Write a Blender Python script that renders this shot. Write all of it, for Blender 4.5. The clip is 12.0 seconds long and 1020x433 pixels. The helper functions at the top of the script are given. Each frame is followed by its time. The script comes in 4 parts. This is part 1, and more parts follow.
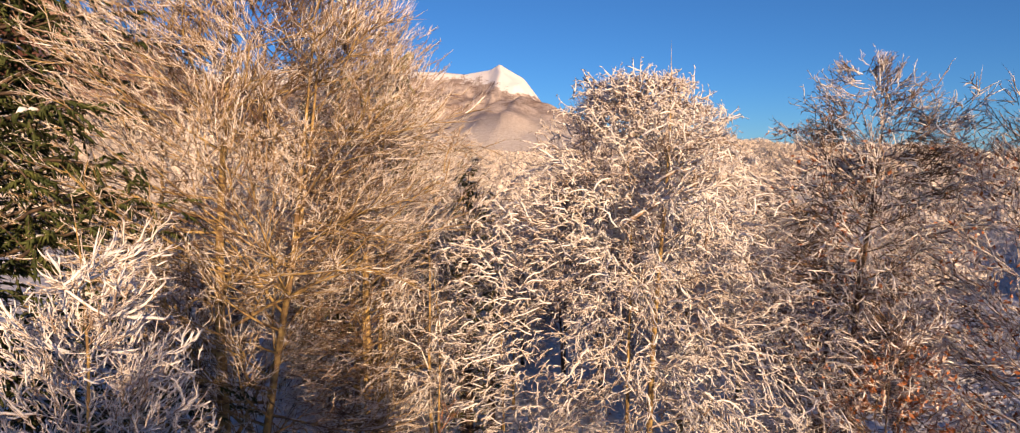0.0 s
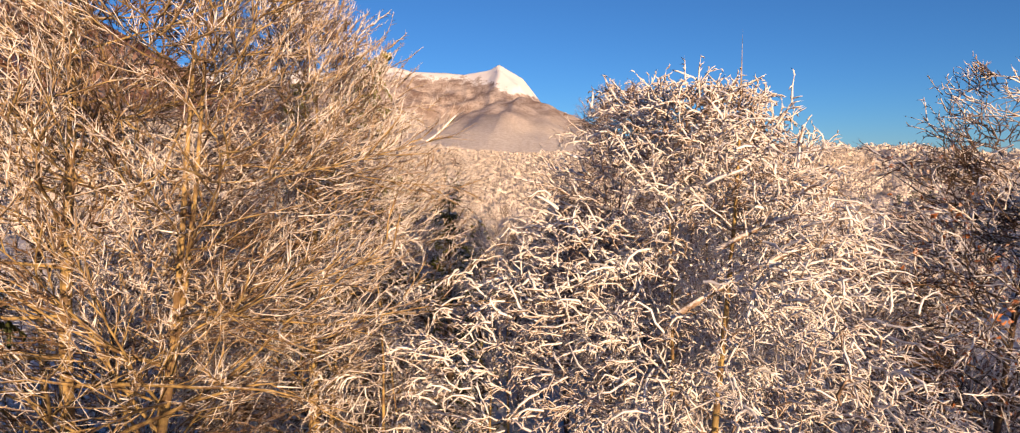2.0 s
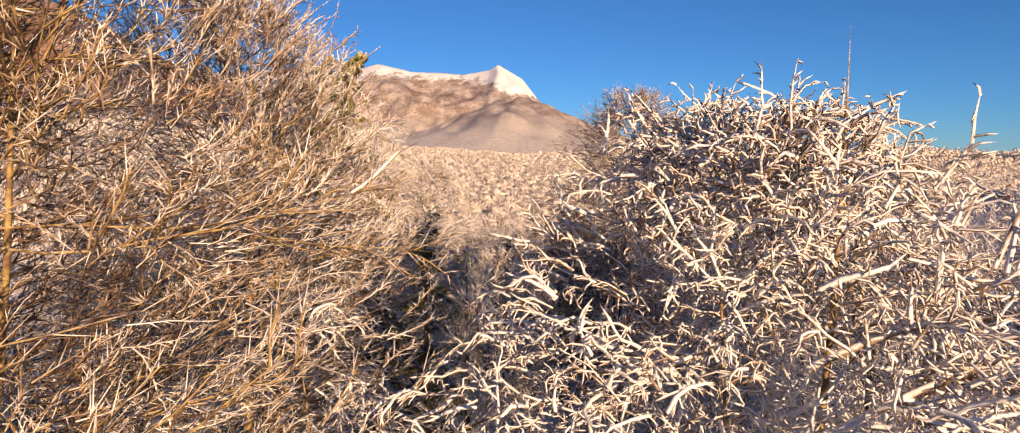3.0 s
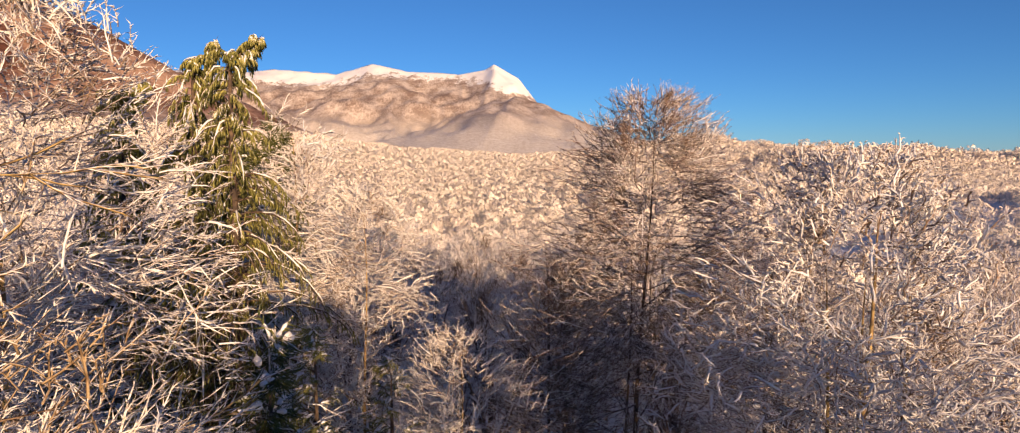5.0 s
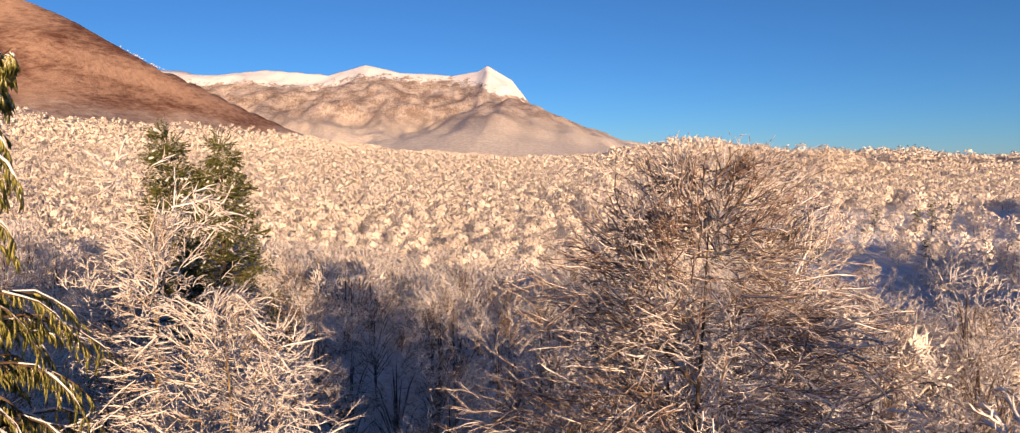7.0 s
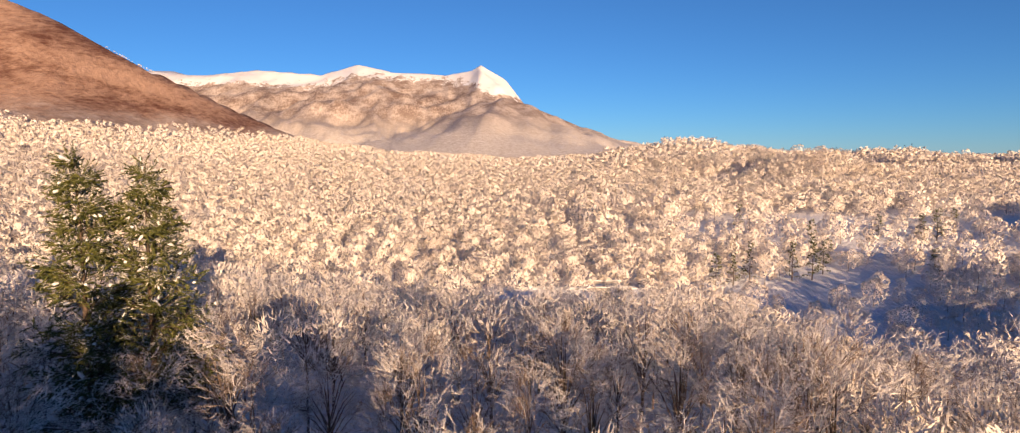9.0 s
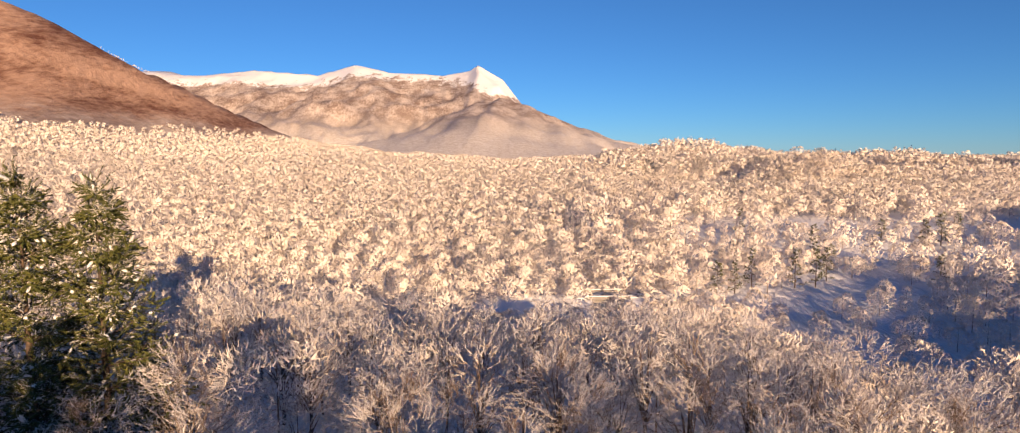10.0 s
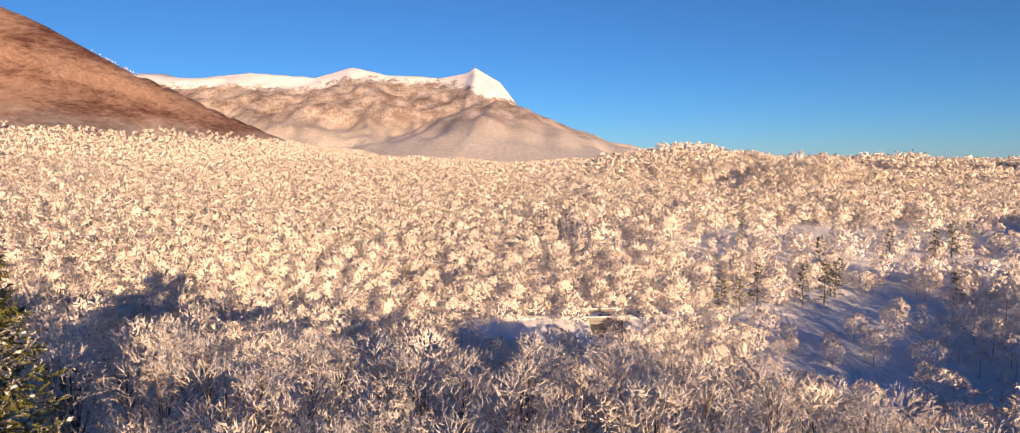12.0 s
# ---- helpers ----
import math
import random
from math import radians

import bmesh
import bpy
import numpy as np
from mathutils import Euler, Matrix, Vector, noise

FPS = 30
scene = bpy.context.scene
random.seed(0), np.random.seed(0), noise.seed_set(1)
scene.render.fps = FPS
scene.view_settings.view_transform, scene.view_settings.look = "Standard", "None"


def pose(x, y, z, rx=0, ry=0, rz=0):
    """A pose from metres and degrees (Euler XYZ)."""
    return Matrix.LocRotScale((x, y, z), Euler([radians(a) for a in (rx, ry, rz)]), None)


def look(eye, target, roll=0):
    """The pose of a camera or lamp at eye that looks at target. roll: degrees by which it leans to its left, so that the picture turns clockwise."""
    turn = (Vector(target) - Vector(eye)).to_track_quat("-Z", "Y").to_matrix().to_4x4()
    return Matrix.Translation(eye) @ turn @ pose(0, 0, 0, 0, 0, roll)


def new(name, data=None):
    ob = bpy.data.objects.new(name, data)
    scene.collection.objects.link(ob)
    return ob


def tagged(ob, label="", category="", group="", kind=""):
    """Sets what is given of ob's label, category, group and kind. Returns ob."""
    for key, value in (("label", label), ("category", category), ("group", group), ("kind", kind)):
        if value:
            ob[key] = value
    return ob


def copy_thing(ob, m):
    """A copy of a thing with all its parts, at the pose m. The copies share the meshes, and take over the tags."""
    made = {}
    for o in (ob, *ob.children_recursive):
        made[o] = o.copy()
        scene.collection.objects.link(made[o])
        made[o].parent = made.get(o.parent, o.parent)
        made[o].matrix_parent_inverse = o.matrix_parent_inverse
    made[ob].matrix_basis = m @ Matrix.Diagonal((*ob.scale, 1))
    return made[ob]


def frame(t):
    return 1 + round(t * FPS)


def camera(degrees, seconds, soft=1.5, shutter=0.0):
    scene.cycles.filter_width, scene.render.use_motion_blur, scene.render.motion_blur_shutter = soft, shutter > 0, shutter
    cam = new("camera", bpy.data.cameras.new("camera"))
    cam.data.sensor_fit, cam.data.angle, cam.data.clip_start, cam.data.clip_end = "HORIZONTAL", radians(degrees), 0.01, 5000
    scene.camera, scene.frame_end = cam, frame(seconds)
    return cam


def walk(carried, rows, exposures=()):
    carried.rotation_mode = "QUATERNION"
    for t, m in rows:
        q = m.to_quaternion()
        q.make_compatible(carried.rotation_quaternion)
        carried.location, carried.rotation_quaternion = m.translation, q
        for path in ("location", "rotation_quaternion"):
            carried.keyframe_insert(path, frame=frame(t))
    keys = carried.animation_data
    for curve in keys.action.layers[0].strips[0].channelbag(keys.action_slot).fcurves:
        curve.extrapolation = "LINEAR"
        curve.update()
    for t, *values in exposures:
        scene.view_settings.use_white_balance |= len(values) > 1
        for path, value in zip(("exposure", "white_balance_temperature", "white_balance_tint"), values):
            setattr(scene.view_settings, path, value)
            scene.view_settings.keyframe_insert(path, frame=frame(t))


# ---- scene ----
# A drone climbs out of a snow-covered winter wood at low sun and looks over a
# frosted valley to a mountain ridge. x right, y ahead, z up, metres.

# ---- camera ----
cam = camera(75.0, 12.0, soft=1.1)
PATH = [
    (0.0, (-1.058, 2.776, 15.414), (-1.056, 4.768, 15.233), 0.1),
    (0.5, (-0.993, 4.025, 15.583), (-0.992, 6.017, 15.402), 0.1),
    (1.0, (-0.930, 5.526, 15.790), (-0.928, 7.518, 15.611), 0.1),
    (1.5, (-0.867, 7.091, 16.013), (-0.864, 9.083, 15.834), 0.1),
    (2.0, (-0.780, 8.920, 16.292), (-0.776, 10.912, 16.112), 0.15),
    (2.5, (-0.640, 10.900, 16.586), (-0.636, 12.892, 16.406), 0.15),
    (3.0, (-0.460, 13.142, 16.960), (-0.454, 15.134, 16.780), 0.1),
    (5.0, (0.564, 23.000, 17.970), (0.579, 24.992, 17.789), -0.1),
    (5.5, (0.750, 25.220, 18.390), (0.772, 27.212, 18.209), -0.1),
    (6.0, (0.959, 27.600, 18.858), (0.984, 29.592, 18.679), -0.05),
    (6.5, (1.185, 29.970, 19.354), (1.215, 31.962, 19.178), 0.0),
    (7.0, (1.459, 32.363, 19.880), (1.494, 34.355, 19.703), 0.0),
    (7.5, (1.747, 34.733, 20.400), (1.787, 36.724, 20.223), -0.05),
    (9.5, (3.073, 44.043, 22.680), (3.129, 46.034, 22.500), -0.25),
    (10.0, (3.410, 46.430, 23.238), (3.469, 48.421, 23.059), -0.25),
    (10.5, (3.779, 48.736, 23.806), (3.840, 50.727, 23.627), -0.3),
    (11.0, (4.162, 51.053, 24.380), (4.225, 53.044, 24.202), -0.3),
    (11.5, (4.554, 53.360, 24.900), (4.619, 55.351, 24.724), -0.3),
    (12.0, (4.924, 55.711, 25.390), (4.991, 57.702, 25.217), -0.3),
]
EXPOSURE = 0.85
walk(cam, [(t, look(e, g, r)) for t, e, g, r in PATH], [(0.0, EXPOSURE), (5.0, EXPOSURE), (7.5, EXPOSURE + 0.03), (12.0, EXPOSURE + 0.07)])

# ---- light: low winter sun behind and slightly right of the flight, clear sky ----
SUN_ELEVATION, SUN_AZIMUTH = radians(10.0), radians(160.0)  # azimuth clockwise from +y
world = bpy.data.worlds.new("winter_sky")
scene.world = world
world.use_nodes = True
wn = world.node_tree
sky = wn.nodes.new("ShaderNodeTexSky")
sky.sky_type = "NISHITA"
sky.sun_disc = False
sky.sun_elevation, sky.sun_rotation = SUN_ELEVATION, SUN_AZIMUTH
sky.altitude, sky.air_density, sky.dust_density, sky.ozone_density = 2600, 1.0, 0.0, 6.0
wn.links.new(sky.outputs[0], wn.nodes["Background"].inputs[0])
wn.nodes["Background"].inputs[1].default_value = 0.068
sun = new("sun", bpy.data.lights.new("sun", "SUN"))
sun.data.energy, sun.data.angle, sun.data.color = 5.0, radians(0.5), (1.0, 0.655, 0.375)
SUN_WAY = Vector((math.sin(SUN_AZIMUTH) * math.cos(SUN_ELEVATION), math.cos(SUN_AZIMUTH) * math.cos(SUN_ELEVATION), math.sin(SUN_ELEVATION)))
sun.matrix_world = look(SUN_WAY * 100, (0, 0, 0))


# ---- materials ----
class Nodes:
    """Short hand for building one material."""

    def __init__(self, name, roughness=0.8):
        self.mat = bpy.data.materials.new(name)
        self.mat.use_nodes = True
        self.tree = self.mat.node_tree
        self.bsdf = self.tree.nodes["Principled BSDF"]
        self.bsdf.inputs["Roughness"].default_value = roughness
        self.bsdf.inputs["Specular IOR Level"].default_value = 0.25

    def node(self, kind, **values):
        n = self.tree.nodes.new(kind)
        for key, value in values.items():
            n.inputs[key].default_value = value
        return n

    def link(self, a, b):
        self.tree.links.new(a, b)

    def coords(self):
        return self.tree.nodes.new("ShaderNodeTexCoord").outputs["Object"]

    def position(self):
        return self.tree.nodes.new("ShaderNodeNewGeometry").outputs["Position"]

    def noise(self, where, scale, detail=3.0, rough=0.55):
        n = self.node("ShaderNodeTexNoise", Scale=scale, Detail=detail, Roughness=rough)
        self.link(where, n.inputs["Vector"])
        return n.outputs["Fac"]

    def math(self, op, a, b=0.0, clamp=False):
        n = self.tree.nodes.new("ShaderNodeMath")
        n.operation, n.use_clamp = op, clamp
        for i, v in enumerate((a, b)):
            if hasattr(v, "links"):
                self.link(v, n.inputs[i])
            else:
                n.inputs[i].default_value = v
        return n.outputs[0]

    def mix(self, fac, a, b):
        n = self.tree.nodes.new("ShaderNodeMix")
        n.data_type = "RGBA"
        for socket, v in ((n.inputs["Factor"], fac), (n.inputs["A"], a), (n.inputs["B"], b)):
            if hasattr(v, "links"):
                self.link(v, socket)
            elif isinstance(v, float):
                socket.default_value = v
            else:
                socket.default_value = (*v, 1.0)
        return n.outputs["Result"]

    def step(self, v, lo, hi):
        n = self.node("ShaderNodeMapRange")
        n.interpolation_type = "SMOOTHSTEP"
        n.inputs["From Min"].default_value, n.inputs["From Max"].default_value = lo, hi
        self.link(v, n.inputs["Value"])
        return n.outputs["Result"]

    def bump(self, height, strength, distance):
        n = self.node("ShaderNodeBump", Strength=strength, Distance=distance)
        self.link(height, n.inputs["Height"])
        self.link(n.outputs[0], self.bsdf.inputs["Normal"])

    def up(self):
        g = self.tree.nodes.new("ShaderNodeNewGeometry")
        s = self.tree.nodes.new("ShaderNodeSeparateXYZ")
        self.link(g.outputs["Normal"], s.inputs[0])
        return s.outputs["Z"]

    def done(self, colour):
        self.link(colour, self.bsdf.inputs["Base Color"])
        return self.mat


FROST = (0.77, 0.735, 0.725)
SNOW = (0.80, 0.80, 0.82)


def bark_material(name, dark, light, cover, scale=1.0):
    """Bark or twigs that carry frost and snow on the upper side; cover: how much of it, 0 to 1."""
    m = Nodes(name, 0.75)
    where = m.coords()
    bark = m.mix(m.step(m.noise(where, 5.0 * scale, 4.0), 0.35, 0.65), dark, light)
    patch = m.noise(where, 0.9 * scale, 2.0)
    fine = m.noise(where, 14.0 * scale, 3.0)
    fac = m.math("ADD", m.math("MULTIPLY", m.up(), 0.45), cover)
    fac = m.math("ADD", fac, m.math("MULTIPLY", m.math("SUBTRACT", patch, 0.5), 1.6))
    fac = m.math("ADD", fac, m.math("MULTIPLY", m.math("SUBTRACT", fine, 0.5), 0.9))
    m.bump(fine, 0.5, 0.02)
    return m.done(m.mix(m.step(fac, 0.3, 0.7), bark, FROST))


MAT_TRUNK = bark_material("mossy_bark", (0.14, 0.09, 0.05), (0.40, 0.29, 0.12), 0.0)
MAT_TRUNK_DARK = bark_material("dark_bark", (0.045, 0.033, 0.028), (0.13, 0.09, 0.06), 0.0)
MAT_SHRUB = bark_material("reddish_twigs", (0.13, 0.06, 0.035), (0.32, 0.17, 0.10), 0.05)
MAT_TWIG_BROWN = bark_material("brown_frosted_twigs", (0.16, 0.105, 0.06), (0.42, 0.31, 0.185), 0.40)
MAT_TWIG = bark_material("frosted_twigs", (0.12, 0.08, 0.055), (0.30, 0.215, 0.145), 0.47)
MAT_TWIG_DARK = bark_material("purple_brown_twigs", (0.085, 0.056, 0.05), (0.25, 0.175, 0.15), 0.31)
MAT_TWIG_WHITE = bark_material("snowy_twigs", (0.15, 0.10, 0.07), (0.34, 0.25, 0.18), 0.62)


def needle_material(name, dark, light, cover):
    m = Nodes(name, 0.65)
    where = m.coords()
    green = m.mix(m.step(m.noise(where, 3.0, 3.0), 0.3, 0.7), dark, light)
    patch = m.noise(where, 0.8, 3.0, 0.7)
    fac = m.math("ADD", m.math("MULTIPLY", m.up(), 0.5), m.math("MULTIPLY", m.math("SUBTRACT", patch, 0.5), 2.2))
    fac = m.math("ADD", fac, cover)
    return m.done(m.mix(m.step(fac, 0.35, 0.6), green, FROST))


MAT_NEEDLE = needle_material("needles", (0.026, 0.040, 0.012), (0.13, 0.13, 0.032), 0.06)
MAT_NEEDLE_DARK = needle_material("dark_needles", (0.022, 0.036, 0.012), (0.085, 0.10, 0.028), -0.4)
MAT_NEEDLE_FROST = needle_material("frosted_needles", (0.12, 0.13, 0.035), (0.38, 0.36, 0.12), 0.28)


def snow_material():
    m = Nodes("snow", 0.6)
    where = m.position()
    n = m.noise(where, 1.2, 5.0)
    m.bump(n, 0.6, 0.12)
    return m.done(m.mix(n, (0.70, 0.71, 0.75), SNOW))


MAT_SNOW = snow_material()


def leaf_material():
    m = Nodes("dry_leaves", 0.6)
    n = m.noise(m.coords(), 4.0, 2.0)
    return m.done(m.mix(m.step(n, 0.45, 0.7), (0.36, 0.13, 0.045), (0.75, 0.66, 0.60)))


MAT_LEAF = leaf_material()


def wood_material(name, cover):
    """Crowns of a wood seen from afar: frost over brown twigs, each crown a little different."""
    m = Nodes(name, 0.85)
    g = m.tree.nodes.new("ShaderNodeNewGeometry")
    where = g.outputs["Position"]
    own = g.outputs["Random Per Island"]
    patch = m.noise(where, 0.045, 3.0)
    fac = m.math("ADD", m.math("MULTIPLY", m.up(), 0.35), cover)
    fac = m.math("ADD", fac, m.math("MULTIPLY", m.math("SUBTRACT", patch, 0.5), 1.1))
    fac = m.math("ADD", fac, m.math("MULTIPLY", m.math("SUBTRACT", own, 0.5), 0.32))
    fine = m.noise(where, 1.3, 4.0, 0.7)
    fac = m.math("ADD", fac, m.math("MULTIPLY", m.math("SUBTRACT", fine, 0.5), 1.3))
    m.bump(fine, 0.25, 0.3)
    return m.done(m.mix(m.step(fac, 0.2, 0.8), (0.67, 0.575, 0.50), (0.83, 0.765, 0.71)))


MAT_WOOD = wood_material("frosted_wood", 0.74)
# inner twigs: less frost, and bark darkened to stand for the crown's own shade
MAT_INNER_DARK = bark_material("inner_branches_painted_shade", (0.07, 0.045, 0.03), (0.21, 0.14, 0.09), -0.08)
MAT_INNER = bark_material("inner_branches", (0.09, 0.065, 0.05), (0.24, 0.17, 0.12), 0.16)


def ground_material():
    """Open snow near by; farther off the frosted forest, brown above the frost line, bare snow on the tops."""
    m = Nodes("winter_ground", 0.85)
    where = m.position()
    s = m.tree.nodes.new("ShaderNodeSeparateXYZ")
    m.link(where, s.inputs[0])
    z, y = s.outputs["Z"], s.outputs["Y"]
    fine = m.noise(where, 0.09, 6.0, 0.7)
    speck = m.noise(where, 0.25, 3.0, 0.7)
    broad = m.noise(where, 0.006, 4.0, 0.6)
    upright = m.node("ShaderNodeMapping", Scale=(0.22, 0.05, 0.09))
    m.link(where, upright.inputs["Vector"])
    tree = m.noise(upright.outputs[0], 1.0, 4.0, 0.75)
    # bands that run down the flank side by side with its crest
    flank = m.math("ADD", z, m.math("MULTIPLY", s.outputs["X"], 0.55))
    flank = m.math("ADD", flank, m.math("MULTIPLY", m.math("SUBTRACT", broad, 0.5), 30.0))
    band = m.node("ShaderNodeCombineXYZ")
    m.link(m.math("MULTIPLY", flank, 0.021), band.inputs[0])
    m.link(m.math("MULTIPLY", s.outputs["X"], 0.0055), band.inputs[1])
    streak = m.noise(band.outputs[0], 1.0, 5.0, 0.62)
    frost = m.mix(m.step(m.math("ADD", m.math("MULTIPLY", fine, 0.5), m.math("MULTIPLY", speck, 0.5)), 0.36, 0.64), (0.52, 0.45, 0.38), (0.84, 0.80, 0.76))
    grain = m.math("ADD", m.math("MULTIPLY", streak, 0.74), m.math("MULTIPLY", tree, 0.26))
    brown = m.mix(m.step(grain, 0.47, 0.64), (0.12, 0.045, 0.027), (0.48, 0.31, 0.22))
    gully = m.node("ShaderNodeMapping", Scale=(0.016, 0.006, 0.02), Rotation=(0, 0, -0.35))
    m.link(where, gully.inputs["Vector"])
    veins = m.math("ADD", m.math("MULTIPLY", m.noise(gully.outputs[0], 1.0, 6.0, 0.68), 0.58), m.math("MULTIPLY", tree, 0.42))
    taupe = m.mix(m.step(veins, 0.38, 0.64), (0.20, 0.142, 0.12), (0.64, 0.56, 0.51))
    # frost line, ragged; the far mountain has its own colours
    line = m.math("ADD", z, m.math("MULTIPLY", m.math("SUBTRACT", broad, 0.5), 60.0))
    line = m.math("ADD", line, m.math("MULTIPLY", m.math("SUBTRACT", streak, 0.5), -90.0))
    line = m.math("ADD", line, m.math("MULTIPLY", m.math("SUBTRACT", speck, 0.5), 30.0))
    spur = m.mix(m.step(line, 34.0, 74.0), frost, brown)
    far_line = m.math("ADD", z, m.math("MULTIPLY", m.math("SUBTRACT", veins, 0.5), 220.0))
    mount = m.mix(m.step(far_line, 50.0, 190.0), frost, taupe)
    forest = m.mix(m.step(y, 1450.0, 1600.0), spur, mount)
    top = m.math("ADD", z, m.math("MULTIPLY", m.math("SUBTRACT", m.noise(gully.outputs[0], 1.6, 5.0, 0.65), 0.5), 190.0))
    cliff = m.math("MULTIPLY", m.math("SUBTRACT", s.outputs["X"], 35.0), 1 / 140.0)
    cliff = m.math("POWER", 2.718, m.math("MULTIPLY", m.math("MULTIPLY", cliff, cliff), -1.0))
    top = m.math("ADD", top, m.math("MULTIPLY", cliff, 150.0))
    top = m.math("SUBTRACT", top, m.math("MULTIPLY", m.step(y, 3000.0, 3150.0), -30.0))
    top = m.math("ADD", top, m.math("MULTIPLY", m.math("SUBTRACT", 1.0, m.step(s.outputs["X"], -840.0, -620.0)), 48.0))
    drift = m.math("MULTIPLY", m.step(m.noise(gully.outputs[0], 1.3, 4.0, 0.6), 0.56, 0.64), m.step(z, 290.0, 370.0))
    drift = m.math("MULTIPLY", drift, m.step(tree, 0.42, 0.5))
    forest = m.mix(m.math("MULTIPLY", drift, 0.8), forest, (0.86, 0.85, 0.85))
    top = m.math("ADD", top, m.math("MULTIPLY", m.math("SUBTRACT", tree, 0.5), 90.0))
    far = m.mix(m.step(top, 416.0, 438.0), forest, (0.9, 0.9, 0.92))
    near = m.mix(m.step(m.noise(where, 0.5, 4.0), 0.3, 0.7), (0.74, 0.76, 0.80), SNOW)
    m.bump(m.math("ADD", m.math("ADD", fine, tree), m.math("MULTIPLY", speck, 0.5)), 0.5, 4.5)
    return m.done(m.mix(m.step(y, 300.0, 420.0), near, far))


MAT_GROUND = ground_material()


# ---- mesh helpers ----
def mesh_object(name, verts, faces, material, parent=None, label="", smooth=True, slots=None):
    """One mesh object from numpy arrays; faces is an (n, 3) or (n, 4) array, or a list of such."""
    mesh = bpy.data.meshes.new(name)
    blocks = [f for f in (faces if isinstance(faces, list) else [faces]) if len(f)]
    loops = np.concatenate([f.ravel() for f in blocks]).astype(np.int32)
    sizes = np.concatenate([np.full(len(f), f.shape[1]) for f in blocks]).astype(np.int32)
    mesh.vertices.add(len(verts))
    mesh.vertices.foreach_set("co", np.asarray(verts, np.float32).ravel())
    mesh.loops.add(len(loops))
    mesh.loops.foreach_set("vertex_index", loops)
    mesh.polygons.add(len(sizes))
    mesh.polygons.foreach_set("loop_start", (np.cumsum(sizes) - sizes).astype(np.int32))
    mesh.update(calc_edges=True)
    if slots is not None:
        mesh.polygons.foreach_set("material_index", slots.astype(np.int32))
    if smooth:
        mesh.polygons.foreach_set("use_smooth", np.ones(len(mesh.polygons), bool))
    for m in material if isinstance(material, list) else [material]:
        mesh.materials.append(m)
    ob = new(name, mesh)
    if parent is not None:
        ob.parent = parent
    if label:
        tagged(ob, label)
    return ob


def part(name, bm, material, parent, label=""):
    mesh = bpy.data.meshes.new(name)
    bm.to_mesh(mesh)
    bm.free()
    mesh.materials.append(material)
    ob = new(name, mesh)
    ob.parent = parent
    if label:
        tagged(ob, label)
    return ob


def unit(v):
    return v / np.maximum(np.linalg.norm(v, axis=-1, keepdims=True), 1e-9)


def tubes(paths, radii, sides=4, tip=True):
    """Tapering tubes along many paths at once: (n, k, 3) and (n, k) to vertices and [quads, tip triangles]."""
    n, k, _ = paths.shape
    way = unit(np.gradient(paths, axis=1))
    ref = np.where(np.abs(way[:, :1, 2:3]) > 0.9, np.array([1.0, 0, 0]), np.array([0, 0, 1.0]))
    a = unit(np.cross(way, np.broadcast_to(ref, way.shape)))
    b = np.cross(way, a)
    rings = k - 1 if tip else k
    turn = np.arange(sides) * 2 * np.pi / sides
    ring = (a[:, :rings, None] * np.cos(turn)[:, None] + b[:, :rings, None] * np.sin(turn)[:, None]) * radii[:, :rings, None, None]
    verts = (paths[:, :rings, None] + ring).reshape(n, rings * sides, 3)
    if tip:
        verts = np.concatenate([verts, paths[:, -1:]], axis=1)
    per = verts.shape[1]
    j = np.arange(sides)
    j2 = (j + 1) % sides
    quads = np.concatenate([np.stack([r * sides + j, r * sides + j2, (r + 1) * sides + j2, (r + 1) * sides + j], 1) for r in range(rings - 1)]) if rings > 1 else np.zeros((0, 4), int)
    base = (np.arange(n) * per)[:, None, None]
    out = [(quads[None] + base).reshape(-1, 4)]
    if tip:
        tri = np.stack([(rings - 1) * sides + j, (rings - 1) * sides + j2, np.full(sides, rings * sides)], 1)
        out.append((tri[None] + base).reshape(-1, 3))
    return verts.reshape(-1, 3), out


def join(pieces):
    """Several (vertices, faces) results as one."""
    verts, faces, at = [], [], 0
    for v, fs in pieces:
        verts.append(v)
        faces += [f + at for f in fs if len(f)]
        at += len(v)
    return np.concatenate(verts), faces


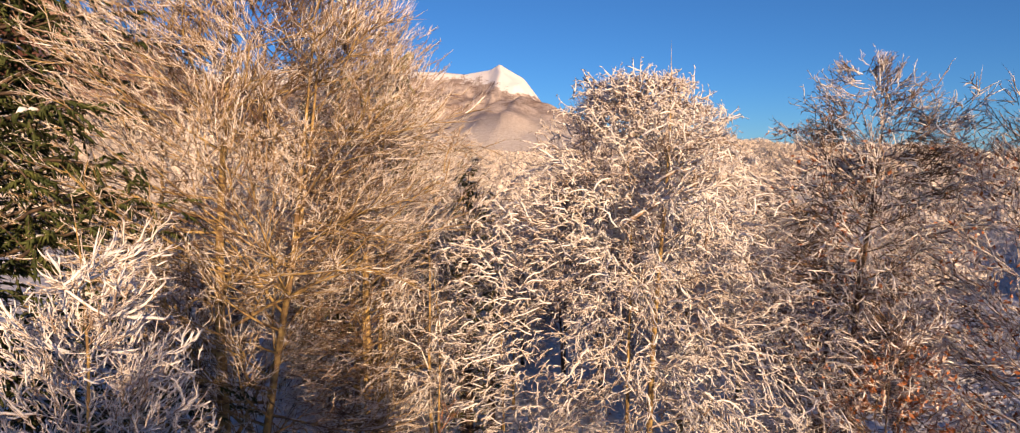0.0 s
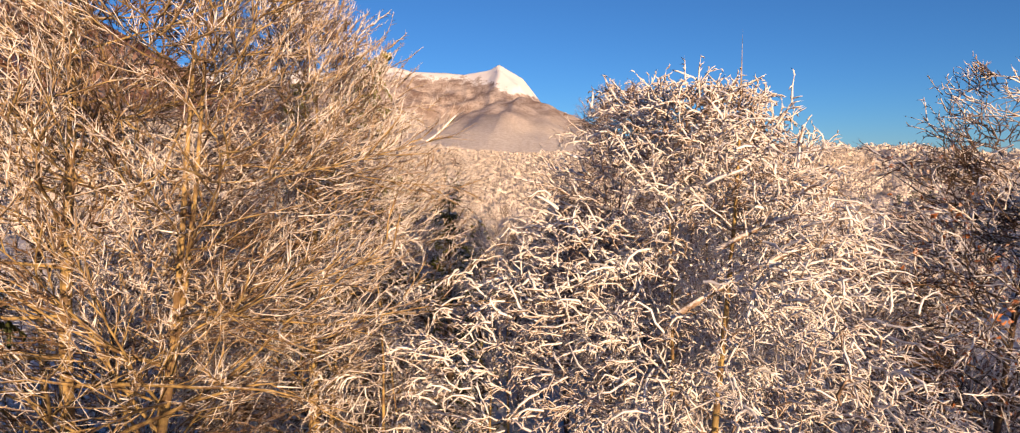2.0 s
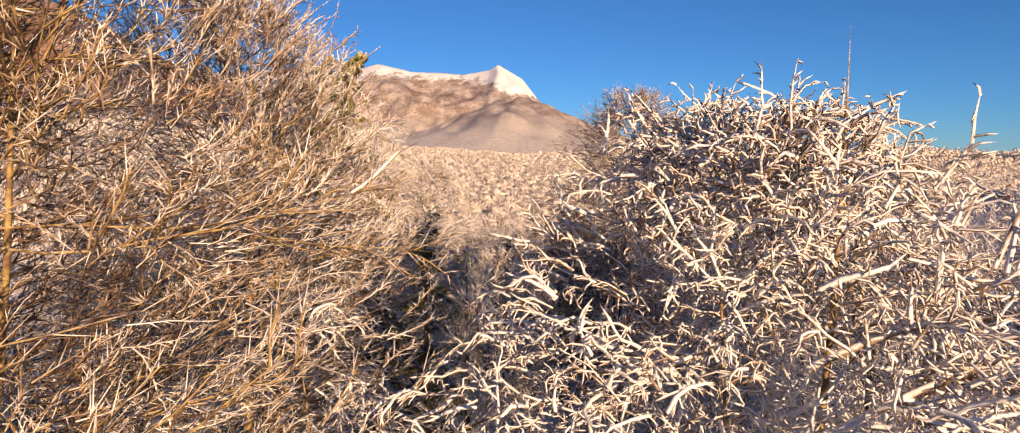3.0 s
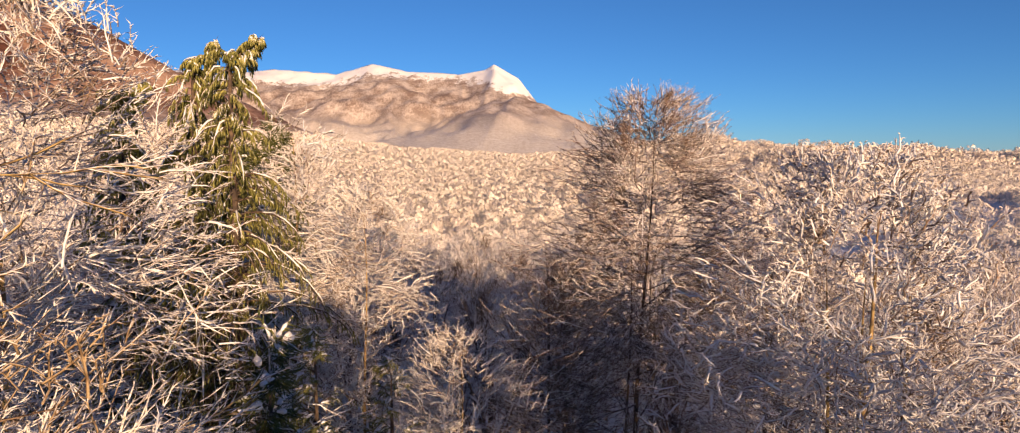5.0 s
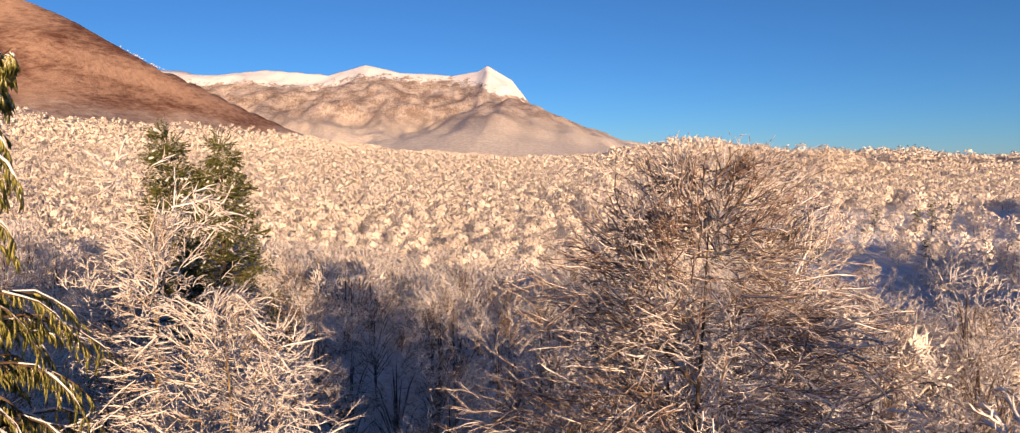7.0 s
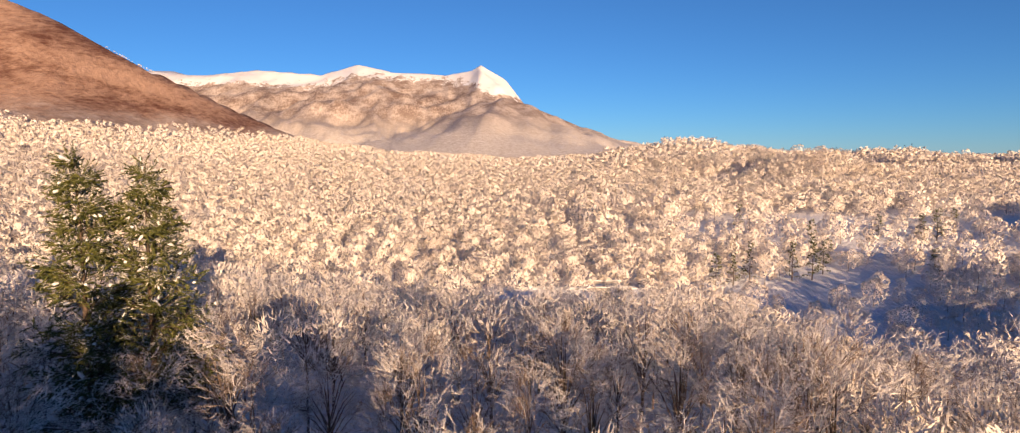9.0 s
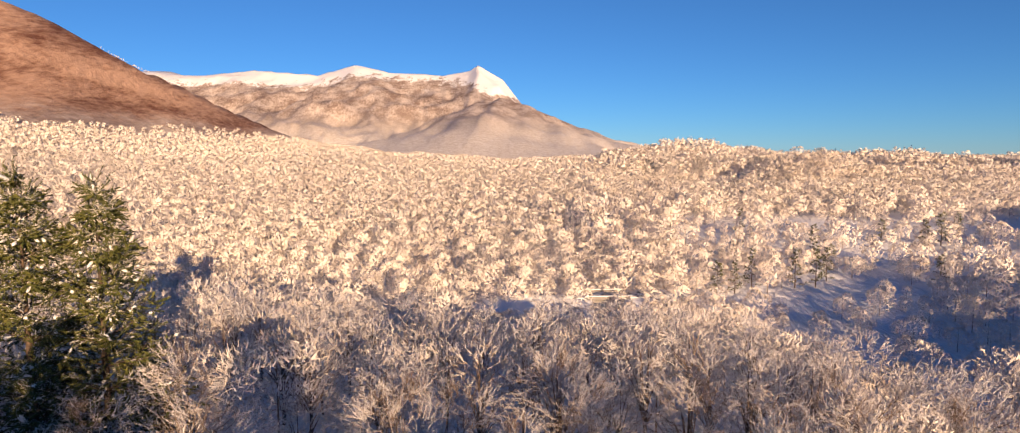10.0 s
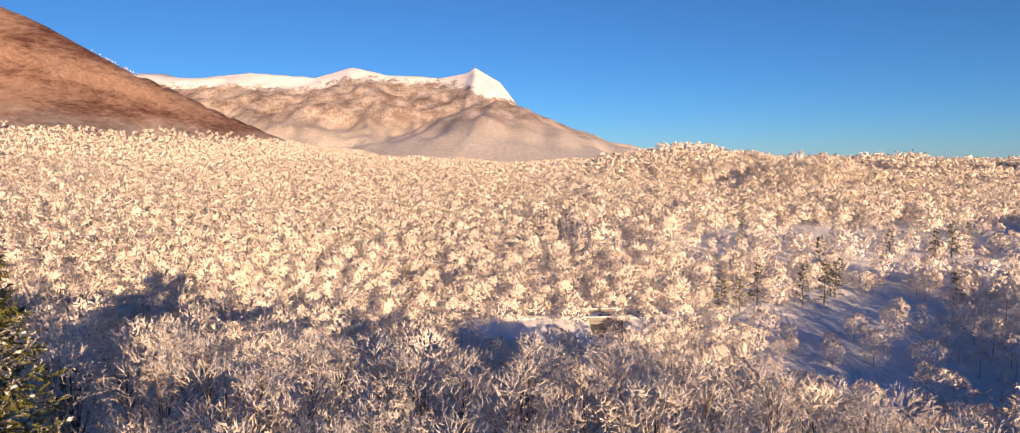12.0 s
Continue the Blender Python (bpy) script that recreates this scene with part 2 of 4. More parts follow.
def spawn(rng, paths, radii, per, u, angle, length, k, bend=0.0, wiggle=0.1, thin=0.5, flat=1.0, lift=0.0, tiers=0):
    """Side shoots: 'per' of them on each path, between the fractions u, at that angle to it.
    bend: how they curve upwards (or, below 0, hang down); flat: how far they keep to the level."""
    n, k0, _ = paths.shape
    f = np.sort(u[0] + (u[1] - u[0]) * (np.arange(per)[None] + rng.random((n, per))) / per, axis=1)
    if tiers:
        f = np.clip((np.round(f * tiers) + rng.normal(0, 0.12, f.shape)) / tiers, u[0], u[1])
    at = np.clip(f * (k0 - 1), 0, k0 - 1.001)
    i = at.astype(int)
    w = (at - i)[..., None]
    row = np.arange(n)[:, None]
    start = paths[row, i] * (1 - w) + paths[row, i + 1] * w
    way = unit(paths[row, i + 1] - paths[row, i])
    r0 = radii[row, i] * (1 - w[..., 0]) + radii[row, i + 1] * w[..., 0]
    rand = rng.normal(size=way.shape)
    side = unit(rand - (rand * way).sum(-1, keepdims=True) * way)
    side[..., 2] *= flat
    side = unit(side)
    ang = np.radians(rng.normal(angle, 9.0, size=f.shape))[..., None]
    go = way * np.cos(ang) + side * np.sin(ang)
    go[..., 2] += lift
    go = unit(go)
    size = length(f, rng) if callable(length) else np.full(f.shape, length) * rng.uniform(0.6, 1.25, f.shape)
    go, start = go.reshape(-1, 3), start.reshape(-1, 3)
    size, r0 = size.reshape(-1), r0.reshape(-1)
    out = [start]
    for s in range(k - 1):
        go = go + rng.normal(0, wiggle, go.shape)
        go[:, 2] += bend / (k - 1)
        go = unit(go)
        out.append(out[-1] + go * (size / (k - 1))[:, None])
    taper = np.linspace(1.0, 0.25, k)[None]
    return np.stack(out, 1), np.maximum(r0 * thin, 0.004)[:, None] * taper


# ---- the lie of the land ----
def ramp(v, xs, ys):
    """Smoothed interpolation through a few heights."""
    return np.interp(v, xs, ys)


def wave(x, y, size, seed):
    """Cheap smooth noise of about +-1 from a few turned sines."""
    rng = np.random.default_rng(seed)
    out = np.zeros(np.shape(x))
    for _ in range(6):
        a, p, s = rng.uniform(0, 2 * np.pi), rng.uniform(0, 2 * np.pi), size * rng.uniform(0.6, 1.6)
        out = out + np.sin((x * np.cos(a) + y * np.sin(a)) * 2 * np.pi / s + p)
    return out / 2.4


SPUR_X = [-1800, -1100, -800, -610, -459, -360, -280, -190, -120]
SPUR_Z = [678, 430, 299, 197, 110, 41, 8, 0, 0]
SPUR_Y = [700, 840, 880, 905, 950, 1225, 1350, 1430, 1450]
FAR_X = [-4000, -1900, -1690, -1370, -1140, -830, -650, -490, -220, -95, -51, 70, 165, 340, 500, 780, 1200, 4000]
FAR_Z = [330, 415, 448, 420, 442, 420, 468, 432, 418, 440, 468, 398, 275, 205, 140, 30, -20, -60]


def land(x, y):
    """Height of the ground."""
    x, y = np.asarray(x, float), np.asarray(y, float)
    base = ramp(y, [-4000, -300, 0, 40, 60, 100, 140, 172, 200, 235, 290, 380, 480, 650, 900, 1300, 3000, 5000], [120, 10, 1, 0, 0, -2.5, -6, -11, -13, -10.5, -6, -1, 4, 11, 13, 13, 8, 0])
    far = np.clip((np.hypot(x, y) - 330) / 250, 0, 1)
    base = base + far * (2.2 * wave(x, y, 150, 3) + 2.5 * wave(x, y, 420, 5)) + 0.35 * wave(x, y, 22, 4)
    # the wooded rise beyond the clearing
    base = base + 16 * np.exp(-(((x - 212) / 85) ** 2 + ((y - 640) / 80) ** 2)) + 7 * np.exp(-(((x - 212) / 26) ** 2 + ((y - 478) / 16) ** 2)) - 5 * np.exp(-(((x - 178) / 40) ** 2 + ((y - 505) / 16) ** 2))
    # the floor drops away to the open land beside the stream
    base = base - 9 * np.clip((x - 28) / 26, 0, 1) * np.clip((y - 80) / 30, 0, 1) * np.clip((208 - y) / 50, 0, 1)
    base = base + 2.5 * np.clip((-x - 8) / 14, 0, 1) * np.clip((y - 85) / 25, 0, 1) * np.clip((190 - y) / 40, 0, 1)
    # two knolls added out of view beside the valley, to shade its floor
    base = base + 34 * np.exp(-(((x - 270) / 62) ** 2 + ((y - 212) / 44) ** 2))
    base = base + 12 * np.exp(-(((x - 165) / 52) ** 2 + ((y - 90) / 32) ** 2))
    base = base + np.clip((x - 40) / 120, 0, 1) * np.clip((y - 330) / 150, 0, 1) * np.clip((1100 - y) / 400, 0, 1) * 6.5 * wave(x, y, 110, 21)
    # valley side, then the steep spur
    base = base + 3.0 * np.clip(-x / 40, 0, 1) * np.clip((y - 130) / 80, 0, 1) + 0.05 * np.clip(-x - 40, 0, 400) * np.clip((y - 60) / 120, 0, 1)
    crest, line = ramp(x, SPUR_X, SPUR_Z), ramp(x, SPUR_X, SPUR_Y)
    rise = np.clip((y - 230) / np.maximum(line - 230, 1), 0, 1.6)
    front = crest * rise ** 1.25
    back = crest - 0.45 * (y - line)
    spur = -8 * np.logaddexp(-np.minimum(front, 900) / 8, -np.minimum(back, 900) / 8)
    spur = spur + 7 * wave(x * 1.6, y * 0.5, 260, 8) * np.clip(rise, 0, 1) * np.clip(crest / 120, 0, 1) * np.clip((line - y) / 150, 0, 1)
    # the far mountain with its gullies
    top = ramp(x, FAR_X, FAR_Z)
    rise = np.clip((y - 1750) / (3380 - 1750), 0, 1)
    ribs = 0.9 - 1.6 * np.abs(wave(x + 0.25 * y, y * 0.3, 620, 11)) + 0.7 * (0.5 - np.abs(wave(x - 0.3 * y, y * 0.45, 260, 12))) + 0.28 * (0.6 - np.abs(wave(x - 0.1 * y, y * 0.4, 110, 14)))
    mount = np.where(y < 3380, top * rise ** 1.35, top - 0.5 * (y - 3380)) + 42 * ribs * np.sin(np.pi * np.clip(rise, 0, 1)) ** 0.8 * np.clip(top / 300, 0, 1)
    # the nearer shoulder in front of the peak
    shoulder = (255 - 0.42 * np.abs(x - 40 - 0.1 * (y - 2700))) * np.clip((y - 1500) / 1200, 0, 1) - 0.5 * np.clip(y - 2700, 0, None) + 9 * wave(x, y * 0.5, 170, 31) * np.clip((y - 1700) / 400, 0, 1)
    high = np.maximum(mount, shoulder * np.clip((1100 - x) / 400, 0, 1))
    z = base + np.maximum(spur, 0)
    return np.maximum(z, np.where(y > 1500, high + 8, -1e3))


def build_ground():
    angles = np.concatenate([np.linspace(-48, 48, 560), np.linspace(48, 312, 60)[1:-1]])
    rings = np.concatenate([np.linspace(2, 60, 30), np.concatenate([np.geomspace(62, 1500, 120), np.linspace(1530, 3600, 84), np.geomspace(3700, 4850, 6)])])
    a, r = np.meshgrid(np.radians(angles), rings)
    x, y = 2 + r * np.sin(a), 20 + r * np.cos(a)
    verts = np.stack([x, y, land(x, y)], -1).reshape(-1, 3)
    na, nr = len(angles), len(rings)
    i, j = np.meshgrid(np.arange(nr - 1), np.arange(na), indexing="ij")
    j2 = (j + 1) % na
    quads = np.stack([i * na + j, (i + 1) * na + j, (i + 1) * na + j2, i * na + j2], -1).reshape(-1, 4)[:, ::-1]
    hub = len(verts)
    verts = np.concatenate([verts, [[2, 20, land(2, 20)]]])
    ring = np.arange(na)
    fan = np.stack([ring, (ring + 1) % na, np.full(na, hub)], 1)[:, ::-1]
    return mesh_object("ground", verts, [quads, fan], MAT_GROUND)


ground = tagged(build_ground(), "snow-covered valley floor rising to forested brown slopes and white mountain tops", "terrain", kind="structure")


# ---- trees ----
def thing(name, x, y, label, category, group="", sink=0.15):
    ob = new(name)
    ob.location = (x, y, float(land(x, y)) - sink)
    ob.empty_display_size = 0.5
    return tagged(ob, label, category, group)


def dome(rng, reach, height, lobes, tufts, fat, long, low=0.1, tips=0, up=0.3, loose=0.42, deep=0.25, lobe=(0.30, 0.56)):
    """A round-crowned tree whose lobes are covered with tufts of frosted twigs: (trunk, limbs, tufts, tips) as paths and radii."""
    h = np.linspace(0, 1, 5)
    top = height * 0.8
    P0 = np.stack([0.25 * np.sin(2 * h), 0.25 * np.sin(1.7 * h + 1) * h, top * h], -1)[None]
    R0 = (0.013 * height * (1 - 0.85 * h))[None]
    mid = np.array([0, 0, height * (0.5 + 0.5 * low)])
    half = np.array([reach, reach, height * 0.5 * (1 - low)])
    i = np.arange(lobes) + 0.5
    lift = 1 - 1.8 * i / lobes
    spin = i * 2.39996 + rng.uniform(0, 6.28)
    flat = np.sqrt(np.clip(1 - lift ** 2, 0, 1))
    heads = np.stack([flat * np.cos(spin), flat * np.sin(spin), lift], 1) * rng.uniform(0.34, 0.72, (lobes, 1)) * half + mid
    size = min(reach, height * 0.5) * rng.uniform(*lobe, lobes)
    # places on the outside of the lobes
    own = rng.integers(0, lobes, tufts * 6)
    way = unit(rng.normal(size=(len(own), 3)) + np.array([0, 0, 0.25]))
    spot = heads[own] + way * size[own][:, None]
    gap = np.linalg.norm(spot[:, None] - heads[None], axis=2) / size[None]
    good = np.nonzero(((gap > 0.93).all(axis=1)) & (spot[:, 2] > 0.4))[0][:tufts]
    own, way, spot = own[good], way[good], spot[good]
    n = len(good)
    go = unit(way + rng.normal(size=way.shape) * loose + np.array([0, 0, up]))
    reach_out = long * rng.uniform(0.6, 1.3, (n, 1))
    base = spot - go * reach_out * rng.uniform(0.5, 1.0, (n, 1)) - way * size[own][:, None] * rng.uniform(0, deep, (n, 1))
    P2 = np.stack([base, base + go * reach_out], 1)
    R2 = np.full((n, 2), fat) * rng.uniform(0.7, 1.3, (n, 1))
    P1 = np.stack([np.stack([np.zeros(lobes), np.zeros(lobes), np.clip(heads[:, 2] * 0.5, 0.4, top * 0.9)], 1), heads * np.array([0.5, 0.5, 0.82]), heads], 1)
    R1 = np.full((lobes, 3), 0.006 * height) * np.array([1.0, 0.7, 0.5])
    if tips:
        P3, R3 = spawn(rng, P2, R2, tips, (0.25, 1.0), 40, long * 0.5, 2, bend=0.15, flat=0.9)
    else:
        P3, R3 = P2[:0], R2[:0]
    return (P0, R0), (P1, R1), (P2, R2), (P3, np.full_like(R3, fat * 0.8))


def sprays(rng, reach, height, count, fat, long, low, sides, tips, up, droop, curl):
    """Leafless sprays that fill a crown and sweep outwards: (main, side, tip) twigs as paths and radii, for the outside and the inside."""
    heads = int(np.clip(count // 14, 70, 320))
    own = rng.integers(0, heads, count)
    v = np.clip((rng.random(heads) ** 0.8)[own] + rng.normal(0, 0.035, count), 0, 1)
    az = (np.arange(heads) * 2.39996 + rng.uniform(0, 6.28))[own] + rng.normal(0, 0.13, count)
    p, q = rng.uniform(0, 6.28, 2)
    env = reach * np.sqrt(np.clip(1 - ((v - 0.33) / 0.70) ** 2, 0.03, 1)) * (1 + 0.16 * np.sin(3 * az + p + 4 * v) + 0.14 * np.sin(5 * az + q - 9 * v))
    rad = env * np.clip(np.sqrt(rng.uniform(0.15, 1.0, heads))[own] + rng.normal(0, 0.11, count), 0.12, 1.05)
    out = np.stack([np.cos(az), np.sin(az), np.zeros(count)], 1)
    at = out * rad[:, None] + np.array([0, 0, 1.0]) * ((low + (1 - low) * v) * height)[:, None]
    # the twigs of one bough run side by side
    go = out * (1 - 0.45 * v)[:, None] + rng.normal(0, 0.26, (heads, 3))[own] + rng.normal(0, 0.13, (count, 3))
    go[:, 2] += up + 0.75 * v ** 2
    go = unit(go)
    size = long * rng.uniform(0.9, 2.1, (count, 1))
    k = 5
    path = [at - go * size * 0.6]
    for _ in range(k - 1):
        go = go + rng.normal(0, curl, go.shape)
        go[:, 2] += droop / (k - 1)
        go = unit(go)
        path.append(path[-1] + go * size / (k - 1))
    P2 = np.stack(path, 1)
    R2 = fat * rng.uniform(0.75, 1.25, (count, 1)) * np.linspace(1.0, 0.5, k)[None]
    curly = curl > 0.15
    P3, R3 = spawn(rng, P2, R2, sides, (0.1, 1.0), 38 if curly else 34, lambda f, g: long * (0.6 if curly else 0.5) * (1.1 - 0.6 * f) * g.uniform(0.5, 1.2, f.shape), 3 if curly else 2, bend=droop * 0.9, wiggle=curl * 1.2, flat=0.6)
    R3 = np.full_like(R3, fat * 0.72) * np.linspace(1.0, 0.7, P3.shape[1])[None]
    P4, R4 = spawn(rng, P3, R3, tips, (0.15, 1.0), 36, long * 0.2, 2, flat=0.6) if tips else (P3[:0], R3[:0])
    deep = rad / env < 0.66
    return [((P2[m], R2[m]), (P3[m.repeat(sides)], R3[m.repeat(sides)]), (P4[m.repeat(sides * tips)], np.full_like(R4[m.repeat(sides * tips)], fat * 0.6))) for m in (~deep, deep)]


def broadleaf(name, x, y, height, reach, seed, label, twig=MAT_TWIG, trunk=MAT_TRUNK, stems=1, lean=(0, 0), limbs=44, branches=10, twigs=9, tips=4,
              low=0.28, droop=0.15, girth=0.2, fat=0.011, curl=0.12, snow=0.0, leaves=0, shape=(0.55, 1.0, 0.85, 0.35), spread=58, split=True, bough=None, fill=None, twig_len=0.125, align=28, extra=(), crown_to=0.98, within=None, clot=1.0):
    """A bare tree under frost: stems, each main branch with its side branches, and a crown of fine twigs."""
    rng = np.random.default_rng(seed)
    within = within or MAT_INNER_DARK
    root = thing(name, x, y, label, "tree")
    k = 12
    h = np.linspace(0, 1, k)
    stem_paths, stem_radii = [], []
    for s in range(stems):
        away = rng.uniform(0, 2 * np.pi)
        out = 0.0 if stems == 1 else reach * 0.22
        top = height * (1.0 if s == 0 else rng.uniform(0.8, 0.97))
        p = np.stack([lean[0] * h ** 1.5 + np.cos(away) * out * h ** 0.7 + 0.12 * np.sin(3 * h * np.pi + s) * h, lean[1] * h ** 1.5 + np.sin(away) * out * h ** 0.7 + 0.12 * np.cos(2.4 * h * np.pi + s) * h, top * h], -1)
        stem_paths.append(p)
        stem_radii.append(girth * (1.0 if s == 0 else 0.75) * (1 - 0.93 * h ** 0.8) * np.where(h < 0.03, 1.35, 1.0))
    P0, R0 = np.stack(stem_paths), np.stack(stem_radii)
    for s in range(stems):
        mesh_object("trunk", *tubes(P0[s:s + 1], R0[s:s + 1], 9), trunk, root)
    us = np.linspace(low, 1, len(shape))
    P1, R1 = spawn(rng, P0, R0, limbs // stems, (low, crown_to), spread, lambda f, g: reach * np.interp(f, us, shape) * g.uniform(0.65, 1.15, f.shape), 8, bend=droop, wiggle=0.10, thin=0.42)
    R1 = np.minimum(R1, 0.075)
    for a, b, r in extra:
        t = np.linspace(0, 1, 8)[:, None]
        path = np.array(a) * (1 - t) + np.array(b) * t + np.array([0, 0, 0.25]) * np.sin(np.pi * t)
        P1 = np.concatenate([P1, path[None]])
        R1 = np.concatenate([R1, np.linspace(r, r * 0.5, 8)[None]])
    P2, R2 = spawn(rng, P1, R1, branches, (0.15, 0.98), align + 6, lambda f, g: reach * 0.36 * (1.15 - 0.7 * f) * g.uniform(0.5, 1.2, f.shape), 6, bend=droop * 1.2, wiggle=curl, thin=0.55, flat=0.55)
    R2 = np.clip(R2, fat * 1.3, 0.024)
    P3, R3 = spawn(rng, P2, R2, twigs, (0.1, 1.0), align, reach * twig_len, 3 if curl > 0.15 else 2, bend=droop, wiggle=curl * 1.3, thin=0.7, flat=0.6)
    R3 = np.clip(R3, fat * 0.9, fat * 1.4)
    n1 = len(P1)
    if split:
        for i in range(n1):
            own = slice(i * branches, (i + 1) * branches)
            mesh_object("branch", *join([tubes(P1[i:i + 1], R1[i:i + 1], 5), tubes(P2[own], R2[own], 3)]), bough or twig, root)
        pieces = [tubes(P3, R3, 3)]
    else:
        pieces = [tubes(P1, R1, 5), tubes(P2, R2, 3), tubes(P3, R3, 3)]
    if tips:
        P4, R4 = spawn(rng, P3, R3, tips, (0.15, 1.0), align * 0.9, reach * twig_len * 0.45, 2, thin=0.8, flat=0.7)
        pieces.append(tubes(P4, np.full_like(R4, fat * 0.95), 3))
    if fill:
        wide, high, count, thick, size, more, up = fill
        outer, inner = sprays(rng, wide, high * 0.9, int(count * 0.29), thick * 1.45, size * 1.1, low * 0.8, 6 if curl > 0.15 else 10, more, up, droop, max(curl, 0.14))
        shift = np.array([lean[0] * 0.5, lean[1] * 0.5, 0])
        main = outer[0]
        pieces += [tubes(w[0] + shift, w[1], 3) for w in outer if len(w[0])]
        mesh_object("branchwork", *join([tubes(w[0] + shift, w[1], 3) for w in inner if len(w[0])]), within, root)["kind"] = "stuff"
    mesh_object("crown", *join(pieces), twig, root)["kind"] = "stuff"
    if snow:
        pick = rng.random(len(P2)) < snow * 0.6
        up = np.array([0, 0, 1.0])
        load = [tubes(P2[pick] + up * 0.02, R2[pick] * 1.05 + rng.uniform(0.002, 0.010, pick.sum())[:, None] * np.array([0.5, 1, 0.9, 1.1, 0.8, 0.4]), 4)]
        pick = rng.random(len(P3)) < snow * 0.8
        load.append(tubes(P3[pick] + up * 0.012, R3[pick] * 1.05 + rng.uniform(0.002, 0.008, pick.sum())[:, None], 4))
        if fill:
            pick = rng.random(len(main[0])) < snow * 0.7
            load.append(tubes(main[0][pick] + shift + up * 0.008, main[1][pick] * clot * rng.uniform(0.9, 1.3, (pick.sum(), 1)) * np.array([0.8, 1.05, 0.95, 1.0, 0.6]), 4))
        mesh_object("snow_load", *join(load), MAT_SNOW, root, "fresh snow lying along the branches")["kind"] = "stuff"
    if leaves:
        at = P3[rng.integers(0, len(P3), leaves), rng.integers(1, P3.shape[1], leaves)]
        at = at[(at[:, 2] < height * 0.9)]
        n = len(at)
        a, b = unit(rng.normal(size=(n, 3))), unit(rng.normal(size=(n, 3)))
        size = rng.uniform(0.05, 0.09, (n, 1))
        c = unit(np.cross(a, b)) * size * 0.35
        quad = np.stack([at - a * size, at + b * size * 0.6 + c, at + a * size, at - b * size * 0.6 + c], 1).reshape(-1, 3)
        mesh_object("foliage", quad, np.arange(n * 4).reshape(-1, 4), MAT_LEAF, root, "withered brown leaves still on the twigs")["kind"] = "stuff"
    return root


